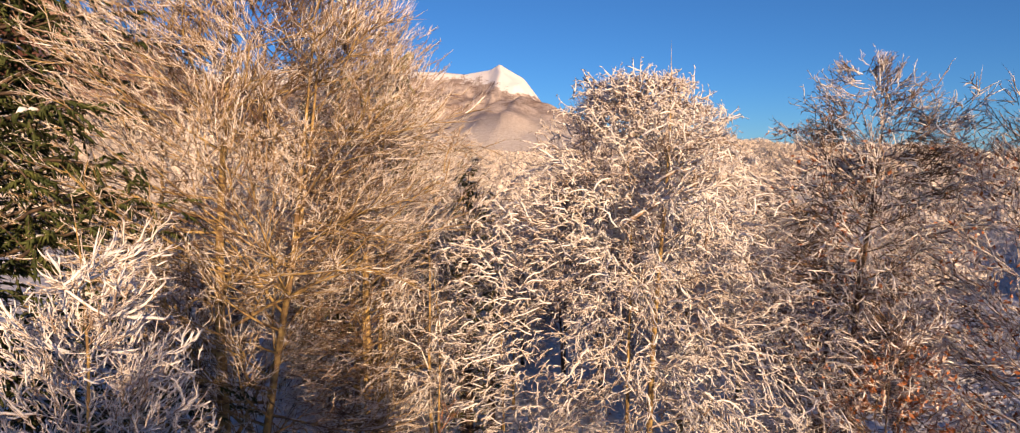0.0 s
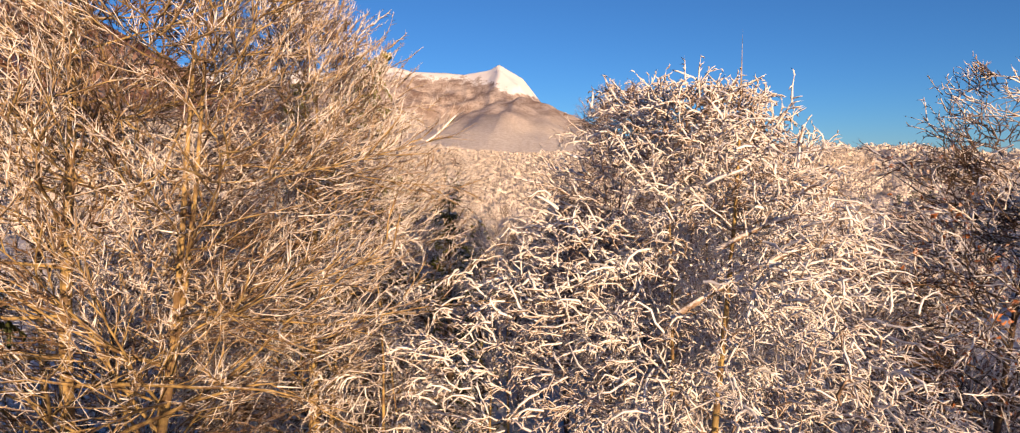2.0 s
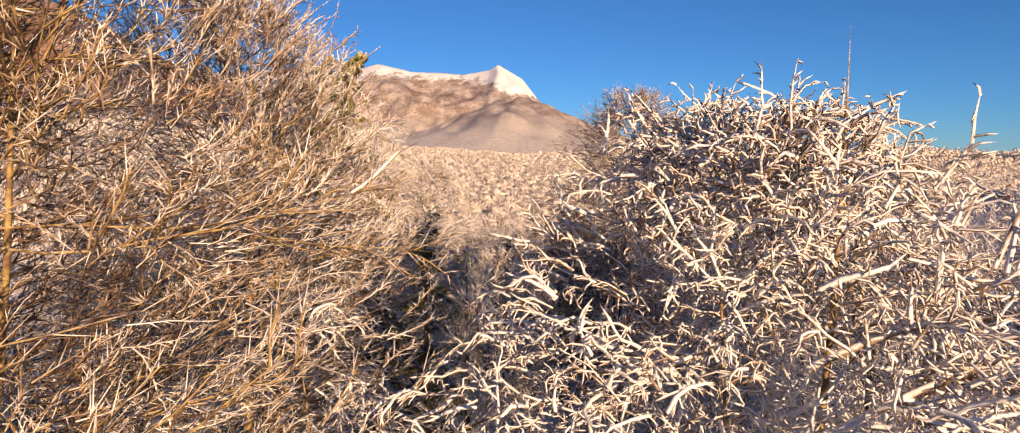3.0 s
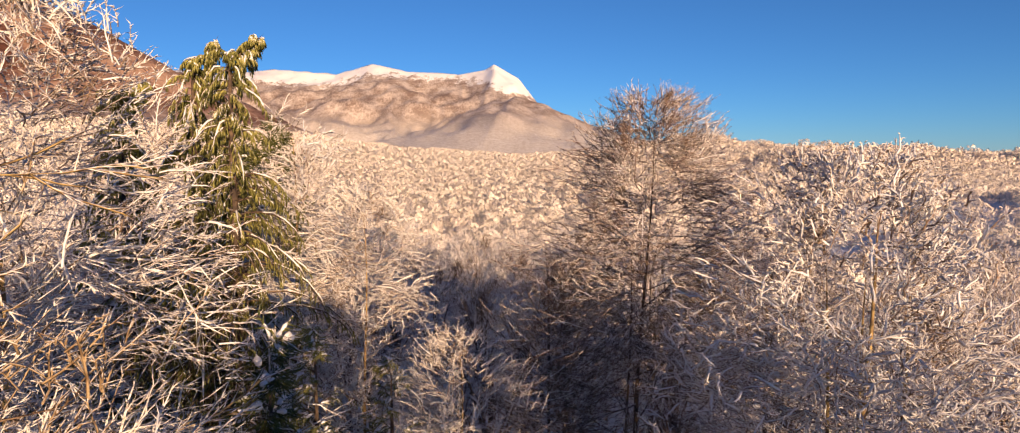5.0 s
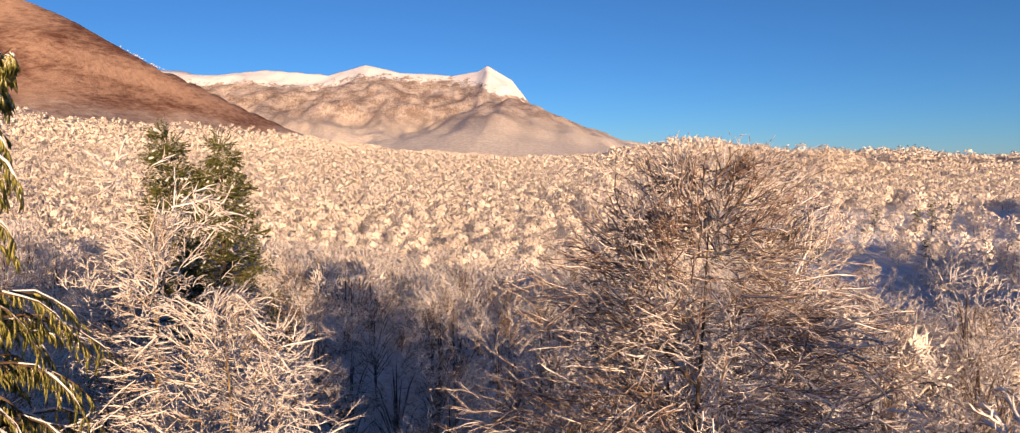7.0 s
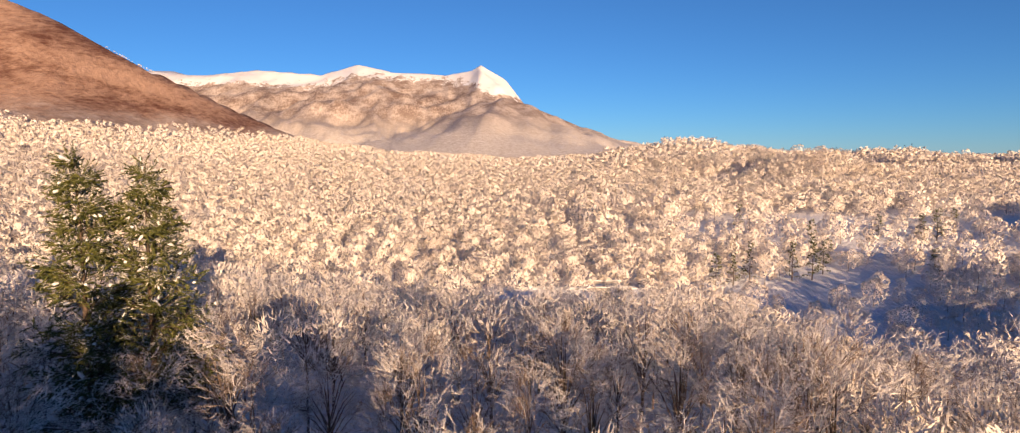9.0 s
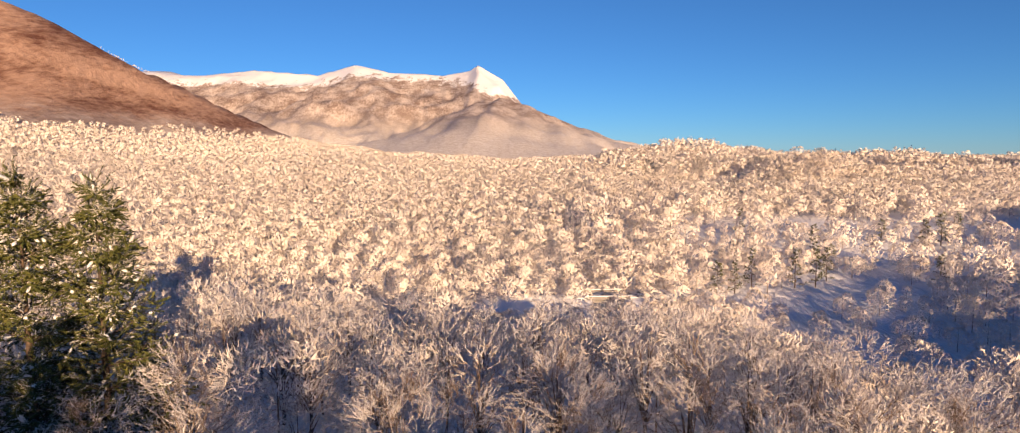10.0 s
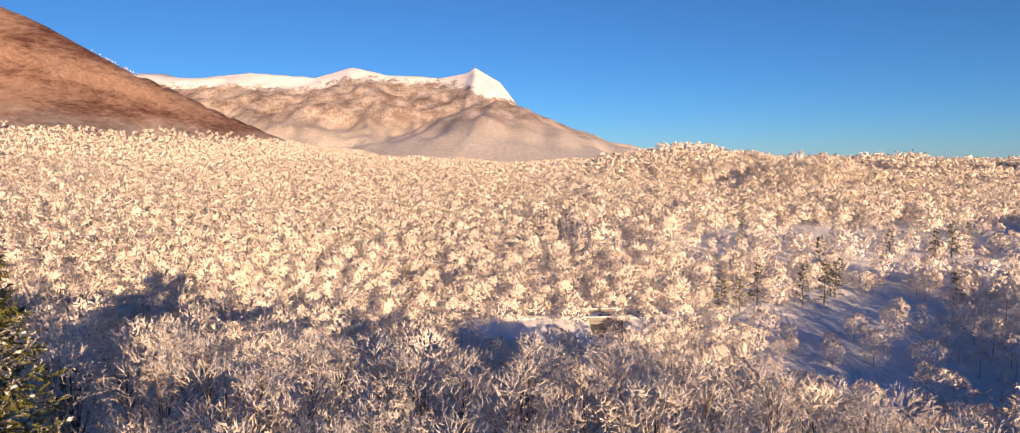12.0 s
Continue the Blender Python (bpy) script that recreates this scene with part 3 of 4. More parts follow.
def conifer(name, x, y, height, reach, seed, label, needles=MAT_NEEDLE, whorls=120, sprays=12, tufts=8, droop=-0.5, low=0.08, curve=1.0, snow=0.25, leader=0.0, category="tree", group="", tuft=0.32, pillow=0.06, hang=-0.4, fat=0.03, rise=0.25, tiers=0, level=0.8, cord=0.0):
    """An evergreen: trunk, tiers of boughs that hang under snow, needle sprays along them."""
    rng = np.random.default_rng(seed)
    root = thing(name, x, y, label, category, group)
    h = np.linspace(0, 1, 10)
    P0 = np.stack([leader * np.clip(h - 0.86, 0, 1) ** 2 * 60, 0.05 * np.sin(5 * h), height * (h - leader * 0.9 * np.clip(h - 0.92, 0, 1))], -1)[None]
    R0 = (0.016 * height * (1 - 0.95 * h))[None]
    mesh_object("trunk", *tubes(P0, R0, 8), MAT_TRUNK_DARK, root)
    P1, R1 = spawn(rng, P0, R0, whorls, (low, 0.985), 72, lambda f, g: reach * (1 - f) ** (0.75 * curve) * g.uniform(0.35 if cord else 0.7, 1.12, f.shape) + (0.05 if cord else 0.15), 7, bend=droop, wiggle=0.06, thin=0.3, lift=rise, tiers=tiers)
    R1 = np.minimum(R1, 0.05)
    run = np.clip(np.linalg.norm(np.diff(P1, axis=1), axis=2).sum(1)[:, None] / (0.34 * reach), 0.45, 1.0)
    P2, R2 = spawn(rng, P1, R1, sprays, (0.12, 1.0), 48, lambda f, g: (cord * run if cord else reach * 0.22 * (1.1 - 0.6 * f)) * g.uniform(0.5, 1.2, f.shape), 4, bend=hang, wiggle=0.1, thin=0.6, flat=0.5)
    R2 = np.clip(R2, 0.008, 0.02)
    P3, R3 = spawn(rng, P2, R2, tufts, (0.05, 1.0), 40, tuft, 2, bend=hang, wiggle=0.12, flat=level)
    R3 = np.full_like(R3, fat)
    for i in range(len(P1)):
        own = slice(i * sprays, (i + 1) * sprays)
        mesh_object("bough", *join([tubes(P1[i:i + 1], R1[i:i + 1], 4), tubes(P2[own], R2[own], 3)]), MAT_TRUNK_DARK, root)
    mesh_object("needles", *tubes(P3, R3, 3), needles, root)["kind"] = "stuff"
    if snow and cord:
        pick = np.nonzero(rng.random(len(P1)) < snow)[0]
        rope = P1[pick][:, 2:] + np.array([0, 0, 0.03]) + rng.normal(0, 0.015, (len(pick), 5, 3))
        side = P2[rng.random(len(P2)) < snow * 0.2]
        load = join([tubes(rope, rng.uniform(0.2, 1.2, (len(pick), 5)) * pillow, 4), tubes(side, rng.uniform(0.1, 0.6, (len(side), 4)) * pillow, 3)])
        mesh_object("snow_load", *load, MAT_SNOW, root, "ropes of snow along the hanging boughs")["kind"] = "stuff"
    elif snow:
        own = np.nonzero(rng.random(len(P2)) < snow)[0].repeat(2)
        n = len(own)
        f = rng.uniform(0.0, 0.6, n) * 3
        spots3 = []
        for add in (0.0, 0.6, 1.2):
            g = np.clip(f + add, 0, 2.999)
            i = g.astype(int)
            w = (g - i)[:, None]
            spots3.append(P2[own, i] * (1 - w) + P2[own, i + 1] * w)
        clump = np.stack(spots3, 1) + np.array([0, 0, 0.03])
        load = tubes(clump, rng.uniform(0.35, 1.0, n)[:, None] * pillow * np.array([0.8, 1.2, 0.7]), 4)
        mesh_object("snow_load", *load, MAT_SNOW, root, "snow pillows lying on the boughs")["kind"] = "stuff"
    return root


# near wood, beside the first part of the flight
broadleaf("beech_tree", -9.0, 21.4, 22.8, 6.0, 1, "tall beech with yellowish stems and frosted brown twigs", MAT_TWIG_BROWN, stems=3, limbs=90, branches=11, twigs=7, tips=0, low=0.2, droop=0.15, girth=0.27, fat=0.011, snow=0.015, spread=66, align=27, twig_len=0.09, shape=(0.75, 0.95, 1.0, 0.6), fill=(5.2, 26.0, 22000, 0.0098, 0.5, 0, 0.12), crown_to=0.9, bough=MAT_TRUNK, lean=(1.8, 0))
broadleaf("beech_tree", -6.6, 28.2, 20.4, 4.4, 2, "beech with yellow-brown stems and frosted brown twigs", MAT_TWIG_BROWN, stems=3, limbs=60, branches=9, twigs=7, tips=0, low=0.18, droop=0.05, girth=0.22, fat=0.012, snow=0.03, spread=68, align=28, twig_len=0.10, shape=(0.75, 1.0, 0.95, 0.5), fill=(4.4, 23.2, 11500, 0.0105, 0.5, 0, 0.05), crown_to=0.9, bough=MAT_TRUNK)
broadleaf("beech_tree", -14.0, 27.5, 21.0, 5.4, 3, "beech with brown frosted twigs beside a dark fir", MAT_TWIG_BROWN, limbs=40, branches=9, twigs=6, tips=0, low=0.2, droop=0.25, fat=0.013, twig_len=0.1, fill=(5.0, 24.0, 4800, 0.0140, 0.65, 0, 0.1))
conifer("fir_tree", -14.2, 18.4, 31.0, 7.2, 4, "dark green fir with a few snow pillows", MAT_NEEDLE_DARK, low=0.2, whorls=290, sprays=17, tufts=14, snow=0.05, droop=-0.5, hang=-0.6, tuft=0.22, fat=0.042, pillow=0.07)
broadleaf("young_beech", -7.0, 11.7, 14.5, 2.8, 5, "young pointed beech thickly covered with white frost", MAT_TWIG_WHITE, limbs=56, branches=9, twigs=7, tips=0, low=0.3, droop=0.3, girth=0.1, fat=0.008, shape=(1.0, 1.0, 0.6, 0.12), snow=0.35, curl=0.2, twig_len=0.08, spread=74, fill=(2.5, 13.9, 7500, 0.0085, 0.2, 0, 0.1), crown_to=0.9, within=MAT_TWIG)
broadleaf("bent_tree", -3.1, 23.2, 14.0, 2.8, 6, "slim bent tree with white curled branches and orange bark", MAT_TWIG_WHITE, stems=2, limbs=26, branches=6, twigs=5, tips=2, low=0.3, droop=-0.9, curl=0.36, girth=0.12, fat=0.010, snow=0.6, spread=42)
broadleaf("slim_tree", -1.3, 29.6, 13.6, 1.8, 7, "slim tree with white frosted upright twigs", MAT_TWIG_WHITE, limbs=22, branches=6, twigs=6, tips=2, low=0.4, droop=0.3, girth=0.09, fat=0.012, snow=0.3, spread=40)
conifer("slim_fir", -2.9, 32.6, 15.2, 2.2, 8, "slim dark fir with white snow patches", whorls=70, sprays=9, tufts=8, snow=0.2, droop=-0.3, tuft=0.22, fat=0.02)
broadleaf("snowy_tree", 2.5, 20.8, 17.9, 4.0, 9, "broad tree bowed under thick white snow on curling branches", MAT_TWIG_WHITE, stems=2, limbs=64, branches=10, twigs=7, tips=0, low=0.18, droop=-0.6, curl=0.32, girth=0.16, fat=0.012, snow=0.7, clot=1.1, spread=50, shape=(1.0, 1.0, 0.85, 0.5, 0.14), crown_to=0.88, twig_len=0.10, align=38, bough=MAT_TWIG_WHITE, fill=(4.7, 18.9, 15000, 0.0130, 0.40, 0, -0.05), within=MAT_TWIG,
          extra=(((-0.7, -1.5, 13.2), (2.6, -1.3, 14.6), 0.055), ((0.2, -0.8, 14.2), (2.3, -1.6, 14.9), 0.045)))
broadleaf("oak_tree", 8.6, 21.8, 18.0, 4.0, 10, "dark leaning oak with snow-lined branches and withered leaves", MAT_TWIG, MAT_TRUNK_DARK, lean=(1.2, 0.2), limbs=60, branches=9, twigs=8, tips=0, low=0.42, droop=-0.1, spread=70, curl=0.2, girth=0.17, fat=0.009, snow=0.45, leaves=1500, bough=MAT_TRUNK_DARK, twig_len=0.11, fill=(4.0, 19.6, 6500, 0.0095, 0.42, 0, -0.05), crown_to=0.85)
broadleaf("oak_tree", 12.3, 19.0, 17.4, 4.0, 11, "frosted oak with withered brown leaves", MAT_TWIG, MAT_TRUNK_DARK, limbs=48, branches=9, twigs=7, tips=0, low=0.25, curl=0.14, fat=0.010, snow=0.1, leaves=2600, twig_len=0.1, fill=(4.0, 18.8, 5000, 0.0090, 0.45, 0, 0.1), crown_to=0.85)
broadleaf("oak_sapling", 7.5, 17.4, 11.9, 2.0, 54, "young oak holding rusty withered leaves with snow", MAT_TWIG_DARK, MAT_TRUNK_DARK, limbs=30, branches=8, twigs=7, tips=0, low=0.3, curl=0.2, girth=0.07, fat=0.008, snow=0.3, leaves=3600, twig_len=0.12, fill=(1.9, 12.6, 1500, 0.0085, 0.35, 0, 0.0), crown_to=0.95)
broadleaf("ash_tree", 10.5, 26.5, 11.5, 4.0, 12, "frosted tree with purple-brown twigs", MAT_TWIG_DARK, MAT_TRUNK_DARK, limbs=46, branches=9, twigs=6, tips=0, low=0.2, fat=0.012, snow=0.15, twig_len=0.1, fill=(3.9, 12.2, 4200, 0.0130, 0.5, 0, 0.1), crown_to=0.85)
for x, y, high, seed in ((-11.2, 16.8, 9.2, 51), (-6.2, 17.6, 8.4, 52), (-3.6, 19.6, 8.0, 53)):
    broadleaf("bare_shrub", x, y, high, 2.6, seed, "bushy shrub of bare reddish brown twigs", MAT_SHRUB, MAT_TRUNK_DARK, stems=3, limbs=24, branches=7, twigs=5, tips=0, low=0.1, droop=0.1, girth=0.07, fat=0.008, spread=50, fill=(2.7, high, 2600, 0.008, 0.4, 0, 0.2), within=MAT_SHRUB)
# second part
broadleaf("beech_tree", -8.6, 34.8, 19.0, 5.8, 13, "beech with long level branches lined with snow", MAT_TWIG_WHITE, limbs=66, branches=11, twigs=7, tips=0, low=0.2, droop=-0.25, fat=0.010, snow=0.35, bough=MAT_TWIG_WHITE, spread=76, twig_len=0.09, align=32, shape=(0.9, 1.0, 0.8, 0.5), fill=(5.2, 24.2, 14500, 0.0110, 0.42, 0, -0.1), crown_to=0.85, within=MAT_TWIG)
for x, y, height, reach, seed, nod in ((-8.1, 44.3, 23.9, 9.6, 14, 1.0), (-9.5, 44.8, 23.6, 8.6, 15, 0.8), (-11.8, 44.6, 22.4, 9.0, 27, 0.9)):
    conifer("cedar_tree", x, y, height, reach, seed, "weeping evergreen with a nodding top and frosted boughs", MAT_NEEDLE_FROST, whorls=300, sprays=18, tufts=8, droop=-2.0, hang=-2.2, snow=0.75, leader=nod, curve=1.35, tuft=0.16, fat=0.021, cord=0.5, rise=0.4, pillow=0.03)
conifer("young_spruce", -3.4, 36.6, 14.6, 1.9, 16, "young spruce with golden needles and thick snow pillows", MAT_NEEDLE_FROST, whorls=90, sprays=8, tufts=8, snow=0.4, droop=-0.2, tuft=0.16, fat=0.016, pillow=0.032)
conifer("young_spruce", -2.0, 37.6, 13.6, 1.8, 17, "young spruce with golden needles and thick snow pillows", MAT_NEEDLE_FROST, whorls=80, sprays=8, tufts=8, snow=0.4, droop=-0.2, tuft=0.16, fat=0.016, pillow=0.032)
broadleaf("frosted_tree", -4.5, 46.5, 16.8, 3.7, 18, "light tree with fine white frosted twigs", MAT_TWIG_WHITE, limbs=40, branches=10, twigs=6, tips=0, low=0.2, droop=-0.1, girth=0.12, fat=0.010, snow=0.3, twig_len=0.1, spread=72, fill=(3.6, 19.0, 7000, 0.0105, 0.45, 0, -0.3), crown_to=0.85, within=MAT_TWIG)
broadleaf("frosted_tree", -0.8, 42.0, 12.8, 2.8, 19, "light tree with white snowy branch tips", MAT_TWIG_WHITE, limbs=36, branches=8, twigs=9, tips=0, low=0.3, droop=-0.1, girth=0.1, fat=0.011, snow=0.3, fill=(2.7, 14.4, 3000, 0.0105, 0.42, 0, 0.0), crown_to=0.85, within=MAT_TWIG)
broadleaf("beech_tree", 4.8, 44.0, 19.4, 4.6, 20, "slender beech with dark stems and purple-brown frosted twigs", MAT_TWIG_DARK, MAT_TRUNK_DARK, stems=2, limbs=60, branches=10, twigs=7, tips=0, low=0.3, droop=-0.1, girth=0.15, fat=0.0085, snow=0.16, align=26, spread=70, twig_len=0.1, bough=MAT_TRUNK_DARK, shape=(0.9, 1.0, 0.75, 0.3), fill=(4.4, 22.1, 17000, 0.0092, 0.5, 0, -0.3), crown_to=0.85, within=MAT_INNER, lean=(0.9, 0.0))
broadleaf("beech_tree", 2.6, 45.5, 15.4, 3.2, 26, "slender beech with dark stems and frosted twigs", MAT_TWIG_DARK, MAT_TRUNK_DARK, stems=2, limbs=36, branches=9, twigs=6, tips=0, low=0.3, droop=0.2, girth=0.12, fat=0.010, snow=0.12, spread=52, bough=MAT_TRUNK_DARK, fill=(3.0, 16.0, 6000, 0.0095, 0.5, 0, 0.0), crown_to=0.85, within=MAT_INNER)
broadleaf("snowy_tree", 8.3, 37.8, 17.2, 4.0, 21, "broad tree with clotted white snow on its twigs", MAT_TWIG_WHITE, stems=3, limbs=66, branches=11, twigs=7, tips=0, low=0.2, droop=-0.3, fat=0.011, snow=0.8, clot=1.15, bough=MAT_TWIG_WHITE, twig_len=0.09, align=34, shape=(0.9, 1.0, 0.95, 0.6), fill=(4.4, 20.0, 13000, 0.0145, 0.34, 0, 0.0), crown_to=0.8, curl=0.3, within=MAT_TWIG)
broadleaf("beech_tree", -7.8, 50.4, 20.2, 4.2, 22, "open beech with pale forked branches", MAT_TWIG_WHITE, stems=2, limbs=40, branches=8, twigs=7, tips=0, low=0.3, droop=-0.05, girth=0.15, fat=0.013, snow=0.3, spread=66, curl=0.2, fill=(3.6, 20.6, 3600, 0.0115, 0.5, 0, -0.3), within=MAT_TWIG)
broadleaf("beech_tree", 13.6, 44.0, 14.6, 4.6, 23, "frosted beech with snow on its twigs", MAT_TWIG, limbs=44, branches=8, twigs=6, tips=0, low=0.2, fat=0.011, snow=0.25, twig_len=0.1, fill=(4.4, 15.4, 4600, 0.0110, 0.5, 0, 0.1), crown_to=0.85)
conifer("fir_tree", -23.2, 92.0, 21.4 - float(land(-23.2, 92.0)), 7.6, 24, "old dark green fir with snow on its boughs", whorls=150, sprays=14, tufts=15, snow=0.04, droop=-0.1, hang=-0.15, curve=1.05, tuft=0.3, fat=0.052, tiers=13, rise=0.15, level=0.35, pillow=0.15)
conifer("fir_tree", -26.9, 90.0, 22.2 - float(land(-26.9, 90.0)), 7.6, 25, "old dark green fir with snow on its boughs", whorls=150, sprays=14, tufts=15, snow=0.04, droop=-0.1, hang=-0.15, curve=1.05, tuft=0.3, fat=0.052, tiers=13, rise=0.15, level=0.35, pillow=0.15)


# ---- woods farther off ----
def place_thing(kind, x, y, scale, turn):
    return copy_thing(kind, pose(x, y, float(land(x, y)) - 0.15, 0, 0, turn) @ Matrix.Scale(scale, 4))


rng = np.random.default_rng(77)
KEEP_OFF = []  # (x, y, r): places with no scattered tree
for ob in list(scene.collection.objects):
    if ob.type == "EMPTY":
        KEEP_OFF.append((ob.location.x, ob.location.y, 2.4))
ROAD_Y, ROAD_X0, ROAD_X1 = 199.0, -16.0, 36.0
CLEARINGS = [(126, 306, 36, 13), (190, 290, 34, 9), (17, 185, 17, 13), (98, 217, 17, 11), (134, 250, 22, 12), (60, 128, 9, 14), (176, 508, 34, 11), (-34, 168, 8, 9), (72, 172, 12, 12), (76, 204, 20, 7), (150, 252, 16, 7)]  # x, y and half sizes


def free(x, y, spots, gap):
    if any((x - a) ** 2 + (y - b) ** 2 < (gap * g) ** 2 for a, b, g in spots):
        return False
    if any((x - a) ** 2 + (y - b) ** 2 < r * r for a, b, r in KEEP_OFF):
        return False
    if any(((x - a) / u) ** 2 + ((y - b) / v) ** 2 < 1 for a, b, u, v in CLEARINGS):
        return False
    return True


# trees that can be told apart: four kinds built once and copied
KINDS = []
for seed, label, name, height, reach, low, twig in (
        (31, "frost-white young beech with fine upright twigs", "frosted_beech", 11.0, 4.0, 0.03, MAT_TWIG),
        (32, "round crowned tree with frosted light brown twigs", "frosted_tree", 10.0, 4.4, 0.03, MAT_TWIG),
        (33, "slim frosted birch with feathery white twigs", "frosted_birch", 12.5, 3.2, 0.03, MAT_TWIG_WHITE),
        (34, "spreading hornbeam white with frost", "frosted_hornbeam", 9.5, 4.8, 0.03, MAT_TWIG_WHITE)):
    g = np.random.default_rng(seed)
    a, b, c, d = dome(g, reach, height, 18, 290, 0.036, 1.0, low, tips=2, up=0.45, loose=0.5, deep=0.4)
    P4, R4 = spawn(g, *b, 9, (0.3, 1.0), 40, reach * 0.3, 3, bend=0.3, wiggle=0.2)
    root = new(name)
    tagged(root, label, "tree", "trees of the valley wood")
    mesh_object("trunk", *tubes(*a, 6), MAT_TRUNK_DARK, root)
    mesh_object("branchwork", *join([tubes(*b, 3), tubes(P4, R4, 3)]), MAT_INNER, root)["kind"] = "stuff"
    mesh_object("crown", *join([tubes(*c, 3), tubes(*d, 3)]), twig, root)["kind"] = "stuff"
    KINDS.append(root)

# three finer kinds for the front of the wood
FRONT = []
for seed, label, name, height, reach, twig, rise in (
        (41, "frosted young beech with fine spreading sprays of twigs", "frosted_beech", 11.0, 3.9, MAT_TWIG_WHITE, 0.35),
        (42, "broad hornbeam with every twig white with frost", "frosted_hornbeam", 10.0, 4.4, MAT_TWIG_WHITE, 0.25),
        (43, "feathery frosted birch with pale upswept twigs", "frosted_birch", 12.0, 3.4, MAT_TWIG_WHITE, 0.5)):
    g = np.random.default_rng(seed)
    a, b, c, d = dome(g, reach, height, 22, 10, 0.03, 1.0, 0.1)
    outer, inner = sprays(g, reach, height * 0.92, 320, 0.015, 0.9, 0.08, 10, 0, rise - 0.4, 0.05, 0.2)
    root = new(name)
    tagged(root, label, "tree", "trees of the valley wood")
    mesh_object("trunk", *tubes(*a, 6), MAT_TRUNK_DARK, root)
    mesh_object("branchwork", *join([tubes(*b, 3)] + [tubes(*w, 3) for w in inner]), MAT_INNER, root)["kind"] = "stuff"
    mesh_object("crown", *join([tubes(*w, 3) for w in outer]), twig, root)["kind"] = "stuff"
    FRONT.append(root)

spots = []
tries = 0
while len(spots) < 165 and tries < 60000:
    tries += 1
    y = rng.uniform(50, 128)
    x = rng.uniform(-0.86, 0.86) * (y - 25)
    if abs(x) > 74 or not free(x, y, spots, 4.3):
        continue
    spots.append((x, y, rng.uniform(0.95, 1.25)))
for i, (x, y, s) in enumerate(spots):
    kinds = FRONT if y < 92 and -32 < x < 34 else KINDS
    kind = kinds[int(rng.integers(0, len(kinds)))]
    place_thing(kind, x, y, s, float(rng.uniform(0, 360)))
# trees added behind and beside the start, most out of view, to shade the wood
for x, y, grow in ((-16, 5, 1.3), (-11, -3, 1.3), (19, 10, 1.2), (-20, 12, 1.4), (19, 24, 1.3), (17, 33, 1.3), (-17, 36, 1.4), (-18, 44, 1.4), (20, 46, 1.2), (-16, 54, 1.3),
                   (-8, -9, 1.35), (-3, -7, 1.35), (2, -8, 1.4), (5, -10, 1.4), (-6, -11, 1.4), (0, -11, 1.4), (3, -6, 1.3), (-1, -5, 1.3), (6, -6, 1.2), (-9, -6, 1.3), (4, -14, 1.6), (-4, -13, 1.6), (-15, -14, 1.6), (0, -22, 1.7), (8, -24, 1.7), (-9, -22, 1.7), (17, -22, 1.7), (-19, -24, 1.7), (26, -16, 1.7), (27, 2, 1.5), (40, 2, 2.2), (22, -1, 2.3), (24, -5, 2.5), (38, -14, 2.3), (24, 14, 1.4), (26, 34, 1.3)):
    place_thing(KINDS[(x * 7 + y) % 4], x, y, grow, float((x * 37 + y * 11) % 360))
for k, root in enumerate(KINDS + FRONT):
    root.location = (-40 + 9 * k, -40, float(land(-40 + 9 * k, -40)) - 0.15)


def wood_mesh(name, sites, kinds, material, level):
    """Many trees as one mesh: sites (n, 5): x, y, scale, turn, stretch; kinds from light_kinds; level: height of the ground."""
    which = rng.integers(0, len(kinds), len(sites))
    verts, faces, slots, normals, at = [], [], [], [], 0
    for i, (v, f, inner, soft) in enumerate(kinds):
        own = sites[which == i]
        if not len(own):
            continue
        c, s = np.cos(own[:, 3])[:, None], np.sin(own[:, 3])[:, None]
        w, turned = np.empty((len(own), len(v), 3)), np.empty((len(own), len(v), 3))
        w[..., 0] = (v[:, 0] * c - v[:, 1] * s) * own[:, 2:3] + own[:, 0:1]
        w[..., 1] = (v[:, 0] * s + v[:, 1] * c) * own[:, 2:3] + own[:, 1:2]
        w[..., 2] = v[:, 2] * own[:, 2:3] * own[:, 4:5] + level(own[:, 0], own[:, 1])[:, None] - 0.2
        turned[..., 0] = soft[:, 0] * c - soft[:, 1] * s
        turned[..., 1] = soft[:, 0] * s + soft[:, 1] * c
        turned[..., 2] = soft[:, 2]
        off = (np.arange(len(own)) * len(v))[:, None, None] + at
        faces.append((f[None] + off).reshape(-1, 3))
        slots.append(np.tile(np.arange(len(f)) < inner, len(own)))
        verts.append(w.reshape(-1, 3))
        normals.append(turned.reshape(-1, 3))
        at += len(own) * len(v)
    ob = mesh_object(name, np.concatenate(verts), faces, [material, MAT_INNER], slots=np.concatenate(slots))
    ob.data.normals_split_custom_set_from_vertices(np.concatenate(normals))
    return ob


def woods(name, label, sites, kinds, material):
    return tagged(wood_mesh(name, sites, kinds, material, land), label, "woodland", kind="stuff")


